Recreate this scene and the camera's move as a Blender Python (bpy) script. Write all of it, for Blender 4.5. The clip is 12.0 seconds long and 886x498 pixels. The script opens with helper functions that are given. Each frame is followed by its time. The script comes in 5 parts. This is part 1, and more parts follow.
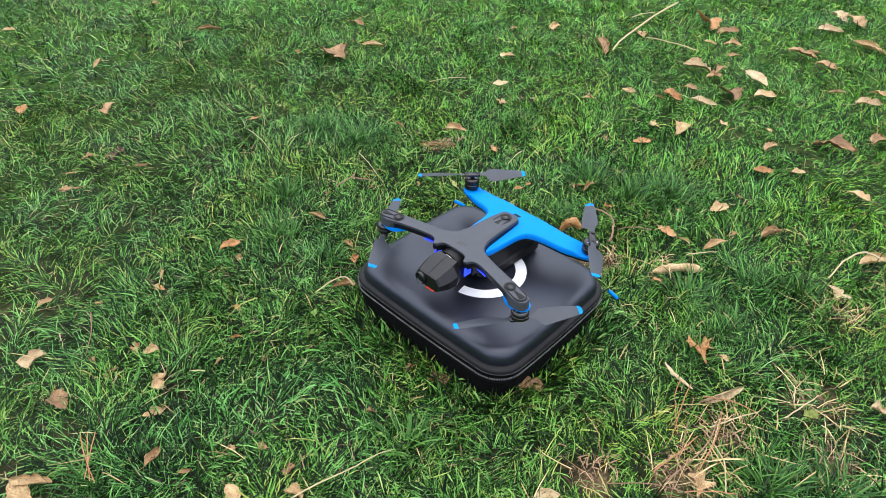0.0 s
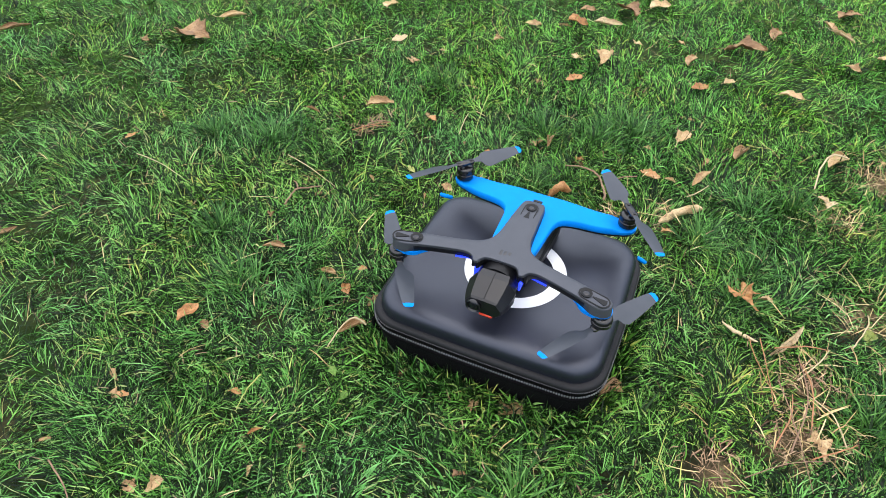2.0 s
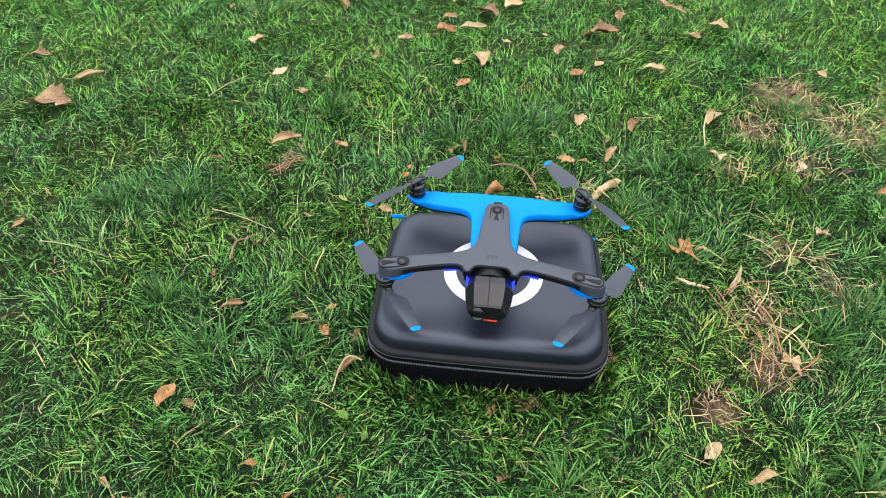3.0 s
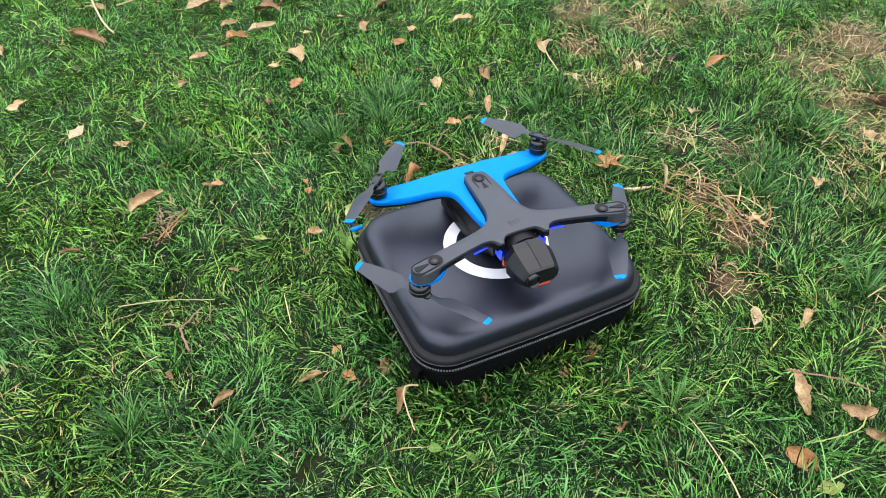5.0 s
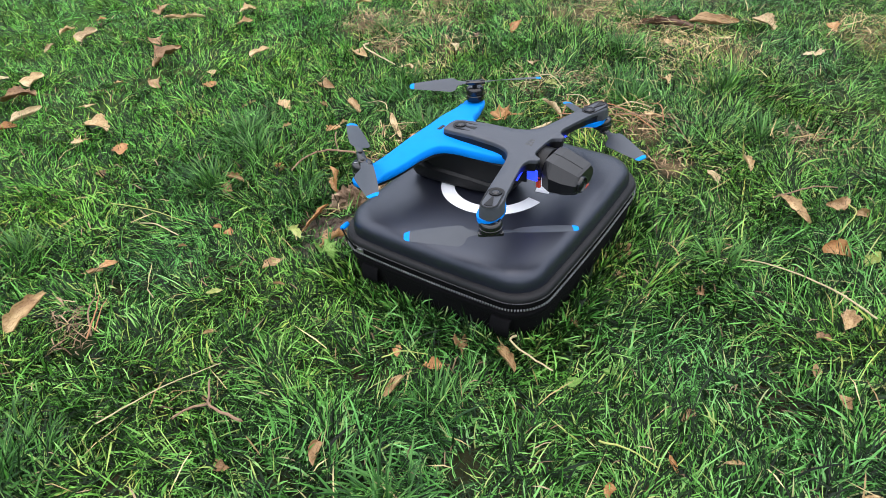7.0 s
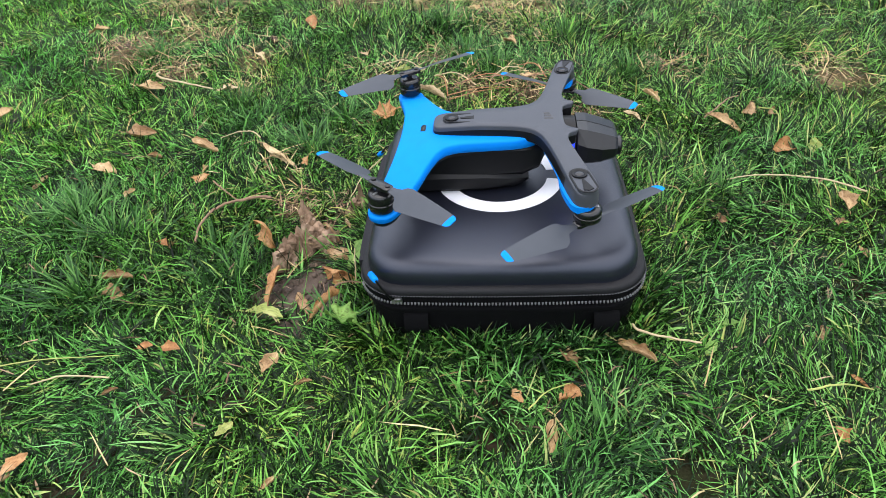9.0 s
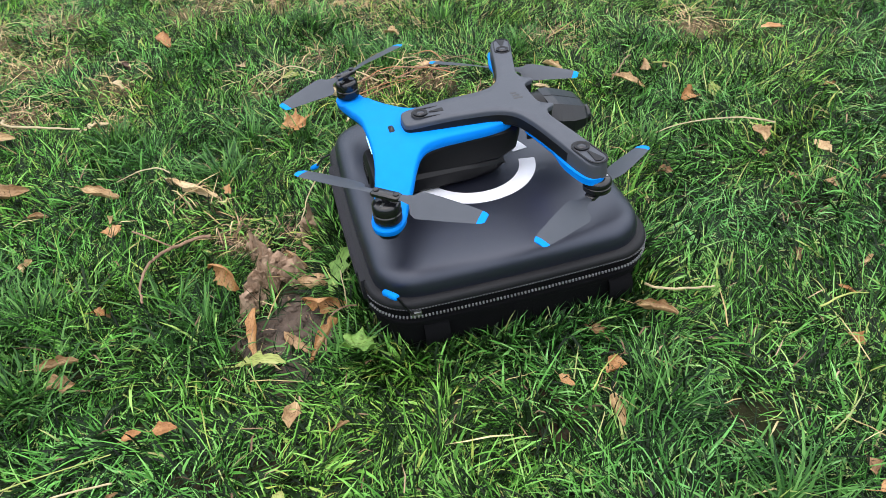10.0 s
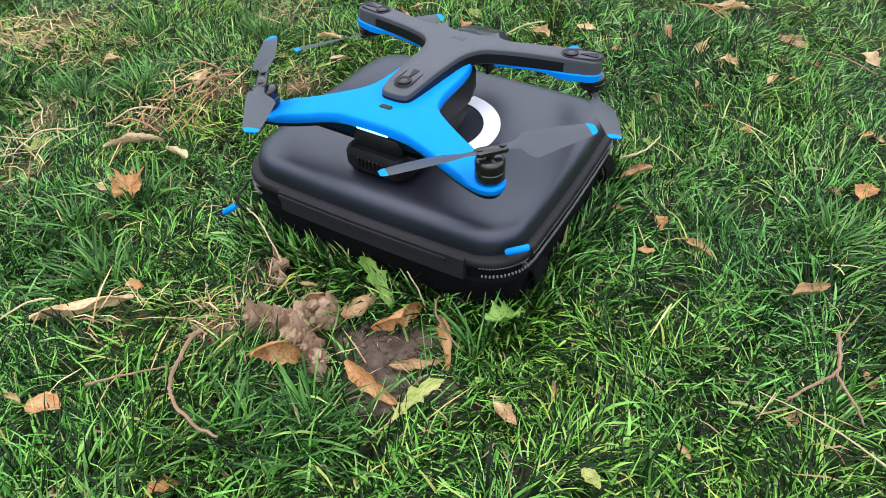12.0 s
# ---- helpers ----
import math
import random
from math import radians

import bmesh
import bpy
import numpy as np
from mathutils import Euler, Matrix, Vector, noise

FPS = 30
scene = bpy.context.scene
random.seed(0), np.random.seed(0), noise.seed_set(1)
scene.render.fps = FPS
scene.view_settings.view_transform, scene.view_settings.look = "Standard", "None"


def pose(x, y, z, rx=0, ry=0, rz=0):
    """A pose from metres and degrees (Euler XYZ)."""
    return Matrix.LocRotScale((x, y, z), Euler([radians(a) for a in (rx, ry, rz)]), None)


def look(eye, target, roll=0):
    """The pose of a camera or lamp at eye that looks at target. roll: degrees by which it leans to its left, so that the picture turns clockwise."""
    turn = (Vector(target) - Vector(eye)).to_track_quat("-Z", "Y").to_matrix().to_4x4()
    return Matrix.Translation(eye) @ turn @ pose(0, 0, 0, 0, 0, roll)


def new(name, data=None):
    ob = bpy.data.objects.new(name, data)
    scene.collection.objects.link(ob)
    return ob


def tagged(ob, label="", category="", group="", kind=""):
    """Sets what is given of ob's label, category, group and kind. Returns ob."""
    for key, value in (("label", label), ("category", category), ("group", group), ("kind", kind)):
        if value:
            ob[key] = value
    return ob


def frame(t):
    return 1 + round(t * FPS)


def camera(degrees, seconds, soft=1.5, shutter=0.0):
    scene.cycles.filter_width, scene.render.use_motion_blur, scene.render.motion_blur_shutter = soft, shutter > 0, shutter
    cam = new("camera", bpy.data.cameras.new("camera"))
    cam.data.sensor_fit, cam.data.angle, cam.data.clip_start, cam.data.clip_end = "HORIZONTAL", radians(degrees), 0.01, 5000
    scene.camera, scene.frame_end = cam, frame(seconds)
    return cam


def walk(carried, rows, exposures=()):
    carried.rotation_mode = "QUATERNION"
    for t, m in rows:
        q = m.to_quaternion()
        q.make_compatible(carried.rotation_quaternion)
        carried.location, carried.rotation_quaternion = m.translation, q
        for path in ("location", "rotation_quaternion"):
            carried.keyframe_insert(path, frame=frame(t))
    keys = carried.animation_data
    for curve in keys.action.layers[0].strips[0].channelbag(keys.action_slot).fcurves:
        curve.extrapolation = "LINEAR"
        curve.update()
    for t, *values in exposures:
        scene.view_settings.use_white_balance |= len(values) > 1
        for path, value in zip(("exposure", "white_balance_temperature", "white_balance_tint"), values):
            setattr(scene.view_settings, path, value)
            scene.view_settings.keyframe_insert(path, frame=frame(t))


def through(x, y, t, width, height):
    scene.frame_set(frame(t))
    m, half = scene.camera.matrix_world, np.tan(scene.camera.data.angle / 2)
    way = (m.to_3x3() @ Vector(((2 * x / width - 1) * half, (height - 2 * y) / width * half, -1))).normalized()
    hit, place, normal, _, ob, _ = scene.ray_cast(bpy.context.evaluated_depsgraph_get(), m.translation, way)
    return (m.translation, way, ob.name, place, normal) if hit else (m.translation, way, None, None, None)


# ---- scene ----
cam = camera(67.7, 12.0, soft=0.7)

PATH = [
    (0, (0.449, -0.628, 0.707), (-0.589, 0.556, -0.527), 2.9),
    (0.3, (0.4183, -0.6287, 0.6987), (-0.2733, 0.2259, -0.1681), 3.08),
    (0.5, (0.397, -0.625, 0.695), (-0.567, 0.62, -0.539), 2.9),
    (0.8, (0.3449, -0.594, 0.6763), (-0.3027, 0.2989, -0.186), 3),
    (1, (0.309, -0.57, 0.678), (-0.584, 0.718, -0.563), 3),
    (1.2, (0.2808, -0.5655, 0.6826), (-0.3189, 0.3367, -0.2042), 2.63),
    (1.5, (0.243, -0.571, 0.679), (-0.513, 0.702, -0.666), 2.4),
    (1.8, (0.1766, -0.6033, 0.6808), (-0.2772, 0.3145, -0.274), 2.33),
    (2, (0.147, -0.617, 0.684), (-0.412, 0.732, -0.683), 1.8),
    (2.3, (0.1087, -0.6392, 0.6916), (-0.1728, 0.3467, -0.2617), 1.52),
    (2.5, (0.077, -0.652, 0.692), (-0.244, 0.784, -0.663), 1.4),
    (2.8, (0.0343, -0.6579, 0.6946), (-0.1211, 0.3688, -0.2443), 0.97),
    (3, (0.001, -0.659, 0.689), (-0.147, 0.828, -0.641), 0.7),
    (3.2, (-0.037, -0.647, 0.686), (-0.105, 0.848, -0.641), 0.6),
    (4.8, (-0.256, -0.575, 0.652), (0.254, 0.787, -0.721), -2),
    (5, (-0.288, -0.567, 0.638), (0.281, 0.799, -0.708), -2.2),
    (5.3, (-0.3527, -0.552, 0.6061), (0.1424, 0.4046, -0.2881), -2.81),
    (5.5, (-0.385, -0.543, 0.593), (0.416, 0.812, -0.642), -2.9),
    (5.8, (-0.4466, -0.5293, 0.5759), (0.2281, 0.3795, -0.2481), -2.98),
    (6, (-0.483, -0.518, 0.565), (0.542, 0.729, -0.616), -3.4),
    (6.2, (-0.5117, -0.5046, 0.5492), (0.2527, 0.3269, -0.278), -3.34),
    (6.5, (-0.546, -0.467, 0.533), (0.613, 0.647, -0.657), -3.7),
    (6.8, (-0.5621, -0.4133, 0.5145), (0.3031, 0.2992, -0.3244), -3.62),
    (7, (-0.567, -0.38, 0.506), (0.709, 0.584, -0.695), -4.4),
    (7.2, (-0.5703, -0.3441, 0.5065), (0.3585, 0.2758, -0.338), -4.5),
    (7.5, (-0.568, -0.296, 0.495), (0.816, 0.488, -0.717), -4.7),
    (7.7, (-0.574, -0.262, 0.48), (0.842, 0.451, -0.739), -4.6),
    (9.3, (-0.57, 0.015, 0.461), (0.985, 0.021, -0.797), -4.8),
    (9.5, (-0.557, 0.041, 0.46), (0.986, -0.058, -0.808), -5),
    (9.8, (-0.5386, 0.0863, 0.458), (0.5239, -0.0816, -0.4381), -4.97),
    (10, (-0.528, 0.118, 0.455), (0.968, -0.209, -0.832), -4.9),
    (10.2, (-0.5118, 0.1587, 0.458), (0.5099, -0.1439, -0.45), -4.22),
    (10.5, (-0.485, 0.198, 0.456), (0.913, -0.396, -0.845), -4),
    (10.7, (-0.4499, 0.2222, 0.4619), (0.4881, -0.2583, -0.4597), -3.94),
    (11, (-0.414, 0.266, 0.46), (0.845, -0.556, -0.859), -3.7),
    (11.2, (-0.3839, 0.2992, 0.4491), (0.4414, -0.3468, -0.4791), -3.25),
    (11.5, (-0.357, 0.343, 0.442), (0.683, -0.72, -0.895), -3.6),
    (11.8, (-0.32, 0.3884, 0.434), (0.3011, -0.4396, -0.5086), -2.67),
    (12, (-0.29, 0.431, 0.436), (0.491, -0.819, -0.916), -2.4),
]
walk(cam, [(t, look(eye, target, roll)) for t, eye, target, roll in PATH],
     [(0, 0.25), (2.5, 0.30), (6, 0.32), (7.5, 0.27), (9.5, 0.27), (11, 0.28), (12, 0.34)])


# ---- world and light: bright overcast day ----
world = bpy.data.worlds.new("sky")
scene.world = world
world.use_nodes = True
wn = world.node_tree.nodes
wl = world.node_tree.links
sky = wn.new("ShaderNodeTexSky")
sky.sky_type = "NISHITA"
sky.sun_disc = False
sky.sun_elevation = radians(84)
sky.sun_rotation = radians(27)
sky.air_density, sky.dust_density, sky.ozone_density = 1.0, 2.5, 2.0
wn["Background"].inputs["Strength"].default_value = 0.15
wl.new(sky.outputs["Color"], wn["Background"].inputs["Color"])

sun = new("sun", bpy.data.lights.new("sun", "SUN"))
sun.data.energy = 4.95
sun.data.angle = radians(140)
sun.data.color = (1.0, 0.99, 0.975)
sun.matrix_world = look((0, 0, 4), (0.06, 0.05, 4 - 1.0))


# ---- materials ----
def material(name):
    m = bpy.data.materials.new(name)
    m.use_nodes = True
    n, l = m.node_tree.nodes, m.node_tree.links
    return m, n, l, n["Principled BSDF"]


def node(n, kind, **inputs):
    made = n.new(kind)
    for key, value in inputs.items():
        made.inputs[key.replace("_", " ")].default_value = value
    return made


def ramp(n, *stops):
    made = n.new("ShaderNodeValToRGB")
    e = made.color_ramp.elements
    while len(e) < len(stops):
        e.new(0.5)
    for spot, (place, color) in zip(e, stops):
        spot.position, spot.color = place, (*color, 1)
    return made


def plain(name, dark, light, rough, scale=60, bump=0.1, bump_scale=900, metal=0.0, coat=0.0, spread=0.04, spec=0.5, sheen=(1, 1, 1)):
    """A moulded or coated surface: two tones of noise, uneven gloss, fine grain."""
    m, n, l, b = material(name)
    co = n.new("ShaderNodeTexCoord")
    big = node(n, "ShaderNodeTexNoise", Scale=scale, Detail=4.0)
    fine = node(n, "ShaderNodeTexNoise", Scale=bump_scale, Detail=3.0)
    tone = ramp(n, (0.2, dark), (0.8, light))
    gloss = node(n, "ShaderNodeMapRange", To_Min=max(rough - spread, 0.02), To_Max=min(rough + spread, 1.0))
    rise = node(n, "ShaderNodeBump", Strength=bump, Distance=0.0006)
    for t in (big, fine):
        l.new(co.outputs["Object"], t.inputs["Vector"])
    l.new(big.outputs["Fac"], tone.inputs["Fac"])
    l.new(big.outputs["Fac"], gloss.inputs["Value"])
    l.new(fine.outputs["Fac"], rise.inputs["Height"])
    l.new(tone.outputs["Color"], b.inputs["Base Color"])
    l.new(gloss.outputs["Result"], b.inputs["Roughness"])
    l.new(rise.outputs["Normal"], b.inputs["Normal"])
    b.inputs["Metallic"].default_value = metal
    b.inputs["Specular IOR Level"].default_value = spec
    b.inputs["Specular Tint"].default_value = (*sheen, 1)
    b.inputs["Coat Weight"].default_value = coat
    return m


SHELL = plain("grey_plastic", (0.043, 0.046, 0.055), (0.053, 0.056, 0.066), 0.45, bump=0.12, spec=0.4, sheen=(0.85, 0.9, 1.0))
BLUE = plain("blue_plastic", (0.0, 0.195, 0.70), (0.0, 0.22, 0.76), 0.6, bump=0.1, spec=0.1)
BLACK = plain("black_plastic", (0.003, 0.003, 0.0036), (0.005, 0.005, 0.006), 0.45, spec=0.25)
GLOSS = plain("gloss_black", (0.005, 0.005, 0.006), (0.008, 0.008, 0.009), 0.22, spread=0.06)
GIMBAL = plain("gimbal_black", (0.005, 0.005, 0.0065), (0.008, 0.008, 0.010), 0.32, spec=0.42)
BLADE = plain("propeller_grey", (0.031, 0.035, 0.043), (0.042, 0.047, 0.056), 0.45, spec=0.45, sheen=(0.85, 0.9, 1.0))
LEATHER = plain("case_leather", (0.0060, 0.0068, 0.0120), (0.0090, 0.0100, 0.0165), 0.36, scale=14, bump=0.3, bump_scale=1500, spread=0.05, spec=0.72, sheen=(0.78, 0.84, 1.0))
FABRIC = plain("case_fabric", (0.003, 0.003, 0.0036), (0.0055, 0.0055, 0.0062), 0.85, bump=0.8, bump_scale=1400, spec=0.08)
PIPING = plain("case_piping", (0.0045, 0.0045, 0.006), (0.008, 0.008, 0.010), 0.6, bump=0.5, bump_scale=1200, spec=0.3)
WHITE = plain("white_print", (0.74, 0.74, 0.78), (0.82, 0.82, 0.85), 0.55, bump=0.05)
STITCH = plain("grey_thread", (0.05, 0.05, 0.055), (0.11, 0.11, 0.12), 0.7)
HINGE = plain("hinge_fabric", (0.008, 0.0076, 0.0105), (0.014, 0.0132, 0.0175), 0.7, bump=0.6, bump_scale=1300, spec=0.3)
EMBLEM = plain("dark_print", (0.030, 0.030, 0.033), (0.036, 0.036, 0.039), 0.5)
STEEL = plain("dull_metal", (0.3, 0.3, 0.31), (0.45, 0.45, 0.46), 0.4, metal=1.0)
TEETH = plain("zip_teeth", (0.14, 0.14, 0.145), (0.26, 0.26, 0.27), 0.35, metal=0.1)
RED = plain("red_plastic", (0.5, 0.03, 0.01), (0.62, 0.05, 0.015), 0.4)


def glass_lens():
    m, n, l, b = material("lens_glass")
    b.inputs["Base Color"].default_value = (0.006, 0.006, 0.01, 1)
    b.inputs["Roughness"].default_value = 0.22
    return m


def glowing(name, color, strength):
    m, n, l, b = material(name)
    b.inputs["Base Color"].default_value = (*color, 1)
    b.inputs["Emission Color"].default_value = (*color, 1)
    b.inputs["Emission Strength"].default_value = strength
    return m


LENS = glass_lens()
BLUE_LED = glowing("blue_led", (0.02, 0.05, 1.0), 1.3)
PALE_LED = glowing("pale_led", (0.35, 0.75, 1.0), 0.8)


def blade_material(name, stops, patch_a, patch_b, gloss=0.42, through=0.14, sheen=0.2, lusher=(1.0, 1.0, 1.0)):
    """Grass or straw: every blade its own tone, with broad patches of hue over the lawn, and light passing through."""
    m, n, l, b = material(name)
    geo = n.new("ShaderNodeNewGeometry")
    co = n.new("ShaderNodeTexCoord")
    tone = ramp(n, *stops)
    patch = node(n, "ShaderNodeTexNoise", Scale=4.5, Detail=4.0)
    hue = ramp(n, (0.36, patch_a), (0.66, patch_b))
    streak = node(n, "ShaderNodeTexNoise", Scale=220.0, Detail=2.0)
    shade = ramp(n, (0.3, (0.82, 0.82, 0.82)), (0.7, (1.12, 1.12, 1.12)))
    for t in (patch, streak):
        l.new(co.outputs["Object"], t.inputs["Vector"])
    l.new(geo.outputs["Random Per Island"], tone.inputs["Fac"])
    l.new(patch.outputs["Fac"], hue.inputs["Fac"])
    l.new(streak.outputs["Fac"], shade.inputs["Fac"])
    color = tone.outputs["Color"]
    for other in (hue, shade):
        mix = n.new("ShaderNodeMixRGB")
        mix.blend_type, mix.inputs["Fac"].default_value = "MULTIPLY", 1.0
        l.new(color, mix.inputs["Color1"])
        l.new(other.outputs["Color"], mix.inputs["Color2"])
        color = mix.outputs["Color"]
    spot = n.new("ShaderNodeSeparateXYZ")
    along = node(n, "ShaderNodeMapRange", From_Min=0.0, From_Max=0.9)
    along.interpolation_type = "SMOOTHSTEP"
    lush = ramp(n, (0.0, (0.96, 1.02, 1.01)), (1.0, lusher))
    mix = n.new("ShaderNodeMixRGB")
    mix.blend_type, mix.inputs["Fac"].default_value = "MULTIPLY", 1.0
    l.new(co.outputs["Object"], spot.inputs["Vector"])
    l.new(spot.outputs["Y"], along.inputs["Value"])
    l.new(along.outputs["Result"], lush.inputs["Fac"])
    l.new(color, mix.inputs["Color1"])
    l.new(lush.outputs["Color"], mix.inputs["Color2"])
    color = mix.outputs["Color"]
    l.new(color, b.inputs["Base Color"])
    dull = node(n, "ShaderNodeMapRange", To_Min=gloss - 0.1, To_Max=gloss + 0.2)
    l.new(streak.outputs["Fac"], dull.inputs["Value"])
    l.new(dull.outputs["Result"], b.inputs["Roughness"])
    b.inputs["Specular IOR Level"].default_value = sheen
    glow = n.new("ShaderNodeBsdfTranslucent")
    l.new(color, glow.inputs["Color"])
    blend = n.new("ShaderNodeMixShader")
    blend.inputs["Fac"].default_value = through
    l.new(b.outputs["BSDF"], blend.inputs[1])
    l.new(glow.outputs["BSDF"], blend.inputs[2])
    l.new(blend.outputs["Shader"], n["Material Output"].inputs["Surface"])
    return m


# Lower half of the ramp near-black: shade between blades put into their colour.
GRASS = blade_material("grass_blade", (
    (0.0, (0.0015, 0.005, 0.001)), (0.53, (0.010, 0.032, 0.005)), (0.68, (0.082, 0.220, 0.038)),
    # The pale green stop stands in for sky sheen on blades.
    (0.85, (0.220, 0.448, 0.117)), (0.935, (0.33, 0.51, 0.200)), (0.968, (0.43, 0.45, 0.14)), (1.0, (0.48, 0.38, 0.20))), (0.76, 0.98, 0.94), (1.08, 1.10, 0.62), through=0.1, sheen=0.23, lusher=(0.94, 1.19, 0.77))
TUFT = blade_material("tuft_blade", (
    (0.0, (0.012, 0.044, 0.011)), (0.5, (0.052, 0.148, 0.032)), (1.0, (0.140, 0.295, 0.078))), (0.92, 0.98, 0.90), (1.1, 1.05, 0.9), sheen=0.24)
STRAW = blade_material("dry_straw", (
    (0.0, (0.26, 0.17, 0.08)), (0.5, (0.48, 0.345, 0.165)), (1.0, (0.66, 0.52, 0.29))), (0.9, 0.9, 0.9), (1.1, 1.05, 1.0), 0.6, 0.1, 0.2)
THATCH_BIT = blade_material("brown_thatch", (
    (0.0, (0.07, 0.045, 0.03)), (0.5, (0.24, 0.155, 0.10)), (1.0, (0.46, 0.33, 0.22))), (0.9, 0.9, 0.9), (1.1, 1.0, 0.95), 0.7, 0.05, 0.15)


def soil_material():
    m, n, l, b = material("soil")
    co = n.new("ShaderNodeTexCoord")
    big = node(n, "ShaderNodeTexNoise", Scale=7.0, Detail=5.0)
    mid = node(n, "ShaderNodeTexNoise", Scale=55.0, Detail=6.0)
    fine = node(n, "ShaderNodeTexNoise", Scale=380.0, Detail=4.0)
    earth = ramp(n, (0.3, (0.012, 0.008, 0.005)), (0.55, (0.034, 0.023, 0.015)), (0.8, (0.085, 0.060, 0.041)))
    moss = ramp(n, (0.35, (0.005, 0.012, 0.003)), (0.7, (0.014, 0.028, 0.007)))
    where = ramp(n, (0.42, (0, 0, 0)), (0.6, (1, 1, 1)))
    mix = n.new("ShaderNodeMixRGB")
    rise = node(n, "ShaderNodeBump", Strength=0.9, Distance=0.006)
    for t in (big, mid, fine):
        l.new(co.outputs["Object"], t.inputs["Vector"])
    l.new(mid.outputs["Fac"], earth.inputs["Fac"])
    l.new(fine.outputs["Fac"], moss.inputs["Fac"])
    l.new(big.outputs["Fac"], where.inputs["Fac"])
    l.new(where.outputs["Color"], mix.inputs["Fac"])
    l.new(earth.outputs["Color"], mix.inputs["Color1"])
    l.new(moss.outputs["Color"], mix.inputs["Color2"])
    far = n.new("ShaderNodeVectorMath")
    far.operation = "LENGTH"
    reach = node(n, "ShaderNodeMapRange", From_Min=0.5, From_Max=1.5)
    turf = ramp(n, (0.3, (0.017, 0.050, 0.007)), (0.7, (0.058, 0.128, 0.021)))
    mix2 = n.new("ShaderNodeMixRGB")
    l.new(co.outputs["Object"], far.inputs[0])
    l.new(far.outputs["Value"], reach.inputs["Value"])
    l.new(reach.outputs["Result"], mix2.inputs["Fac"])
    l.new(mid.outputs["Fac"], turf.inputs["Fac"])
    l.new(mix.outputs["Color"], mix2.inputs["Color1"])
    l.new(turf.outputs["Color"], mix2.inputs["Color2"])
    dry = n.new("ShaderNodeAttribute")
    dry.attribute_name = "dry_mat"
    mat = ramp(n, (0.3, (0.10, 0.066, 0.036)), (0.52, (0.25, 0.175, 0.095)), (0.75, (0.40, 0.30, 0.175)))
    mix3 = n.new("ShaderNodeMixRGB")
    l.new(fine.outputs["Fac"], mat.inputs["Fac"])
    l.new(dry.outputs["Fac"], mix3.inputs["Fac"])
    l.new(mix2.outputs["Color"], mix3.inputs["Color1"])
    l.new(mat.outputs["Color"], mix3.inputs["Color2"])
    l.new(mix3.outputs["Color"], b.inputs["Base Color"])
    l.new(mid.outputs["Fac"], rise.inputs["Height"])
    l.new(rise.outputs["Normal"], b.inputs["Normal"])
    b.inputs["Roughness"].default_value = 0.95
    b.inputs["Specular IOR Level"].default_value = 0.08
    return m


def mud_material(name, *tones):
    m, n, l, b = material(name)
    co = n.new("ShaderNodeTexCoord")
    mid = node(n, "ShaderNodeTexNoise", Scale=70.0, Detail=6.0)
    fine = node(n, "ShaderNodeTexNoise", Scale=600.0, Detail=4.0)
    earth = ramp(n, *zip((0.3, 0.55, 0.8), tones))
    rise = node(n, "ShaderNodeBump", Strength=0.8, Distance=0.002)
    for t in (mid, fine):
        l.new(co.outputs["Object"], t.inputs["Vector"])
    l.new(mid.outputs["Fac"], earth.inputs["Fac"])
    l.new(fine.outputs["Fac"], rise.inputs["Height"])
    l.new(earth.outputs["Color"], b.inputs["Base Color"])
    l.new(rise.outputs["Normal"], b.inputs["Normal"])
    b.inputs["Roughness"].default_value = 0.8
    return m


SOIL = soil_material()
MUD = mud_material("mud", (0.16, 0.098, 0.058), (0.32, 0.212, 0.138), (0.48, 0.345, 0.240))
EARTH = mud_material("worn_earth", (0.042, 0.028, 0.020), (0.088, 0.060, 0.043), (0.145, 0.105, 0.080))


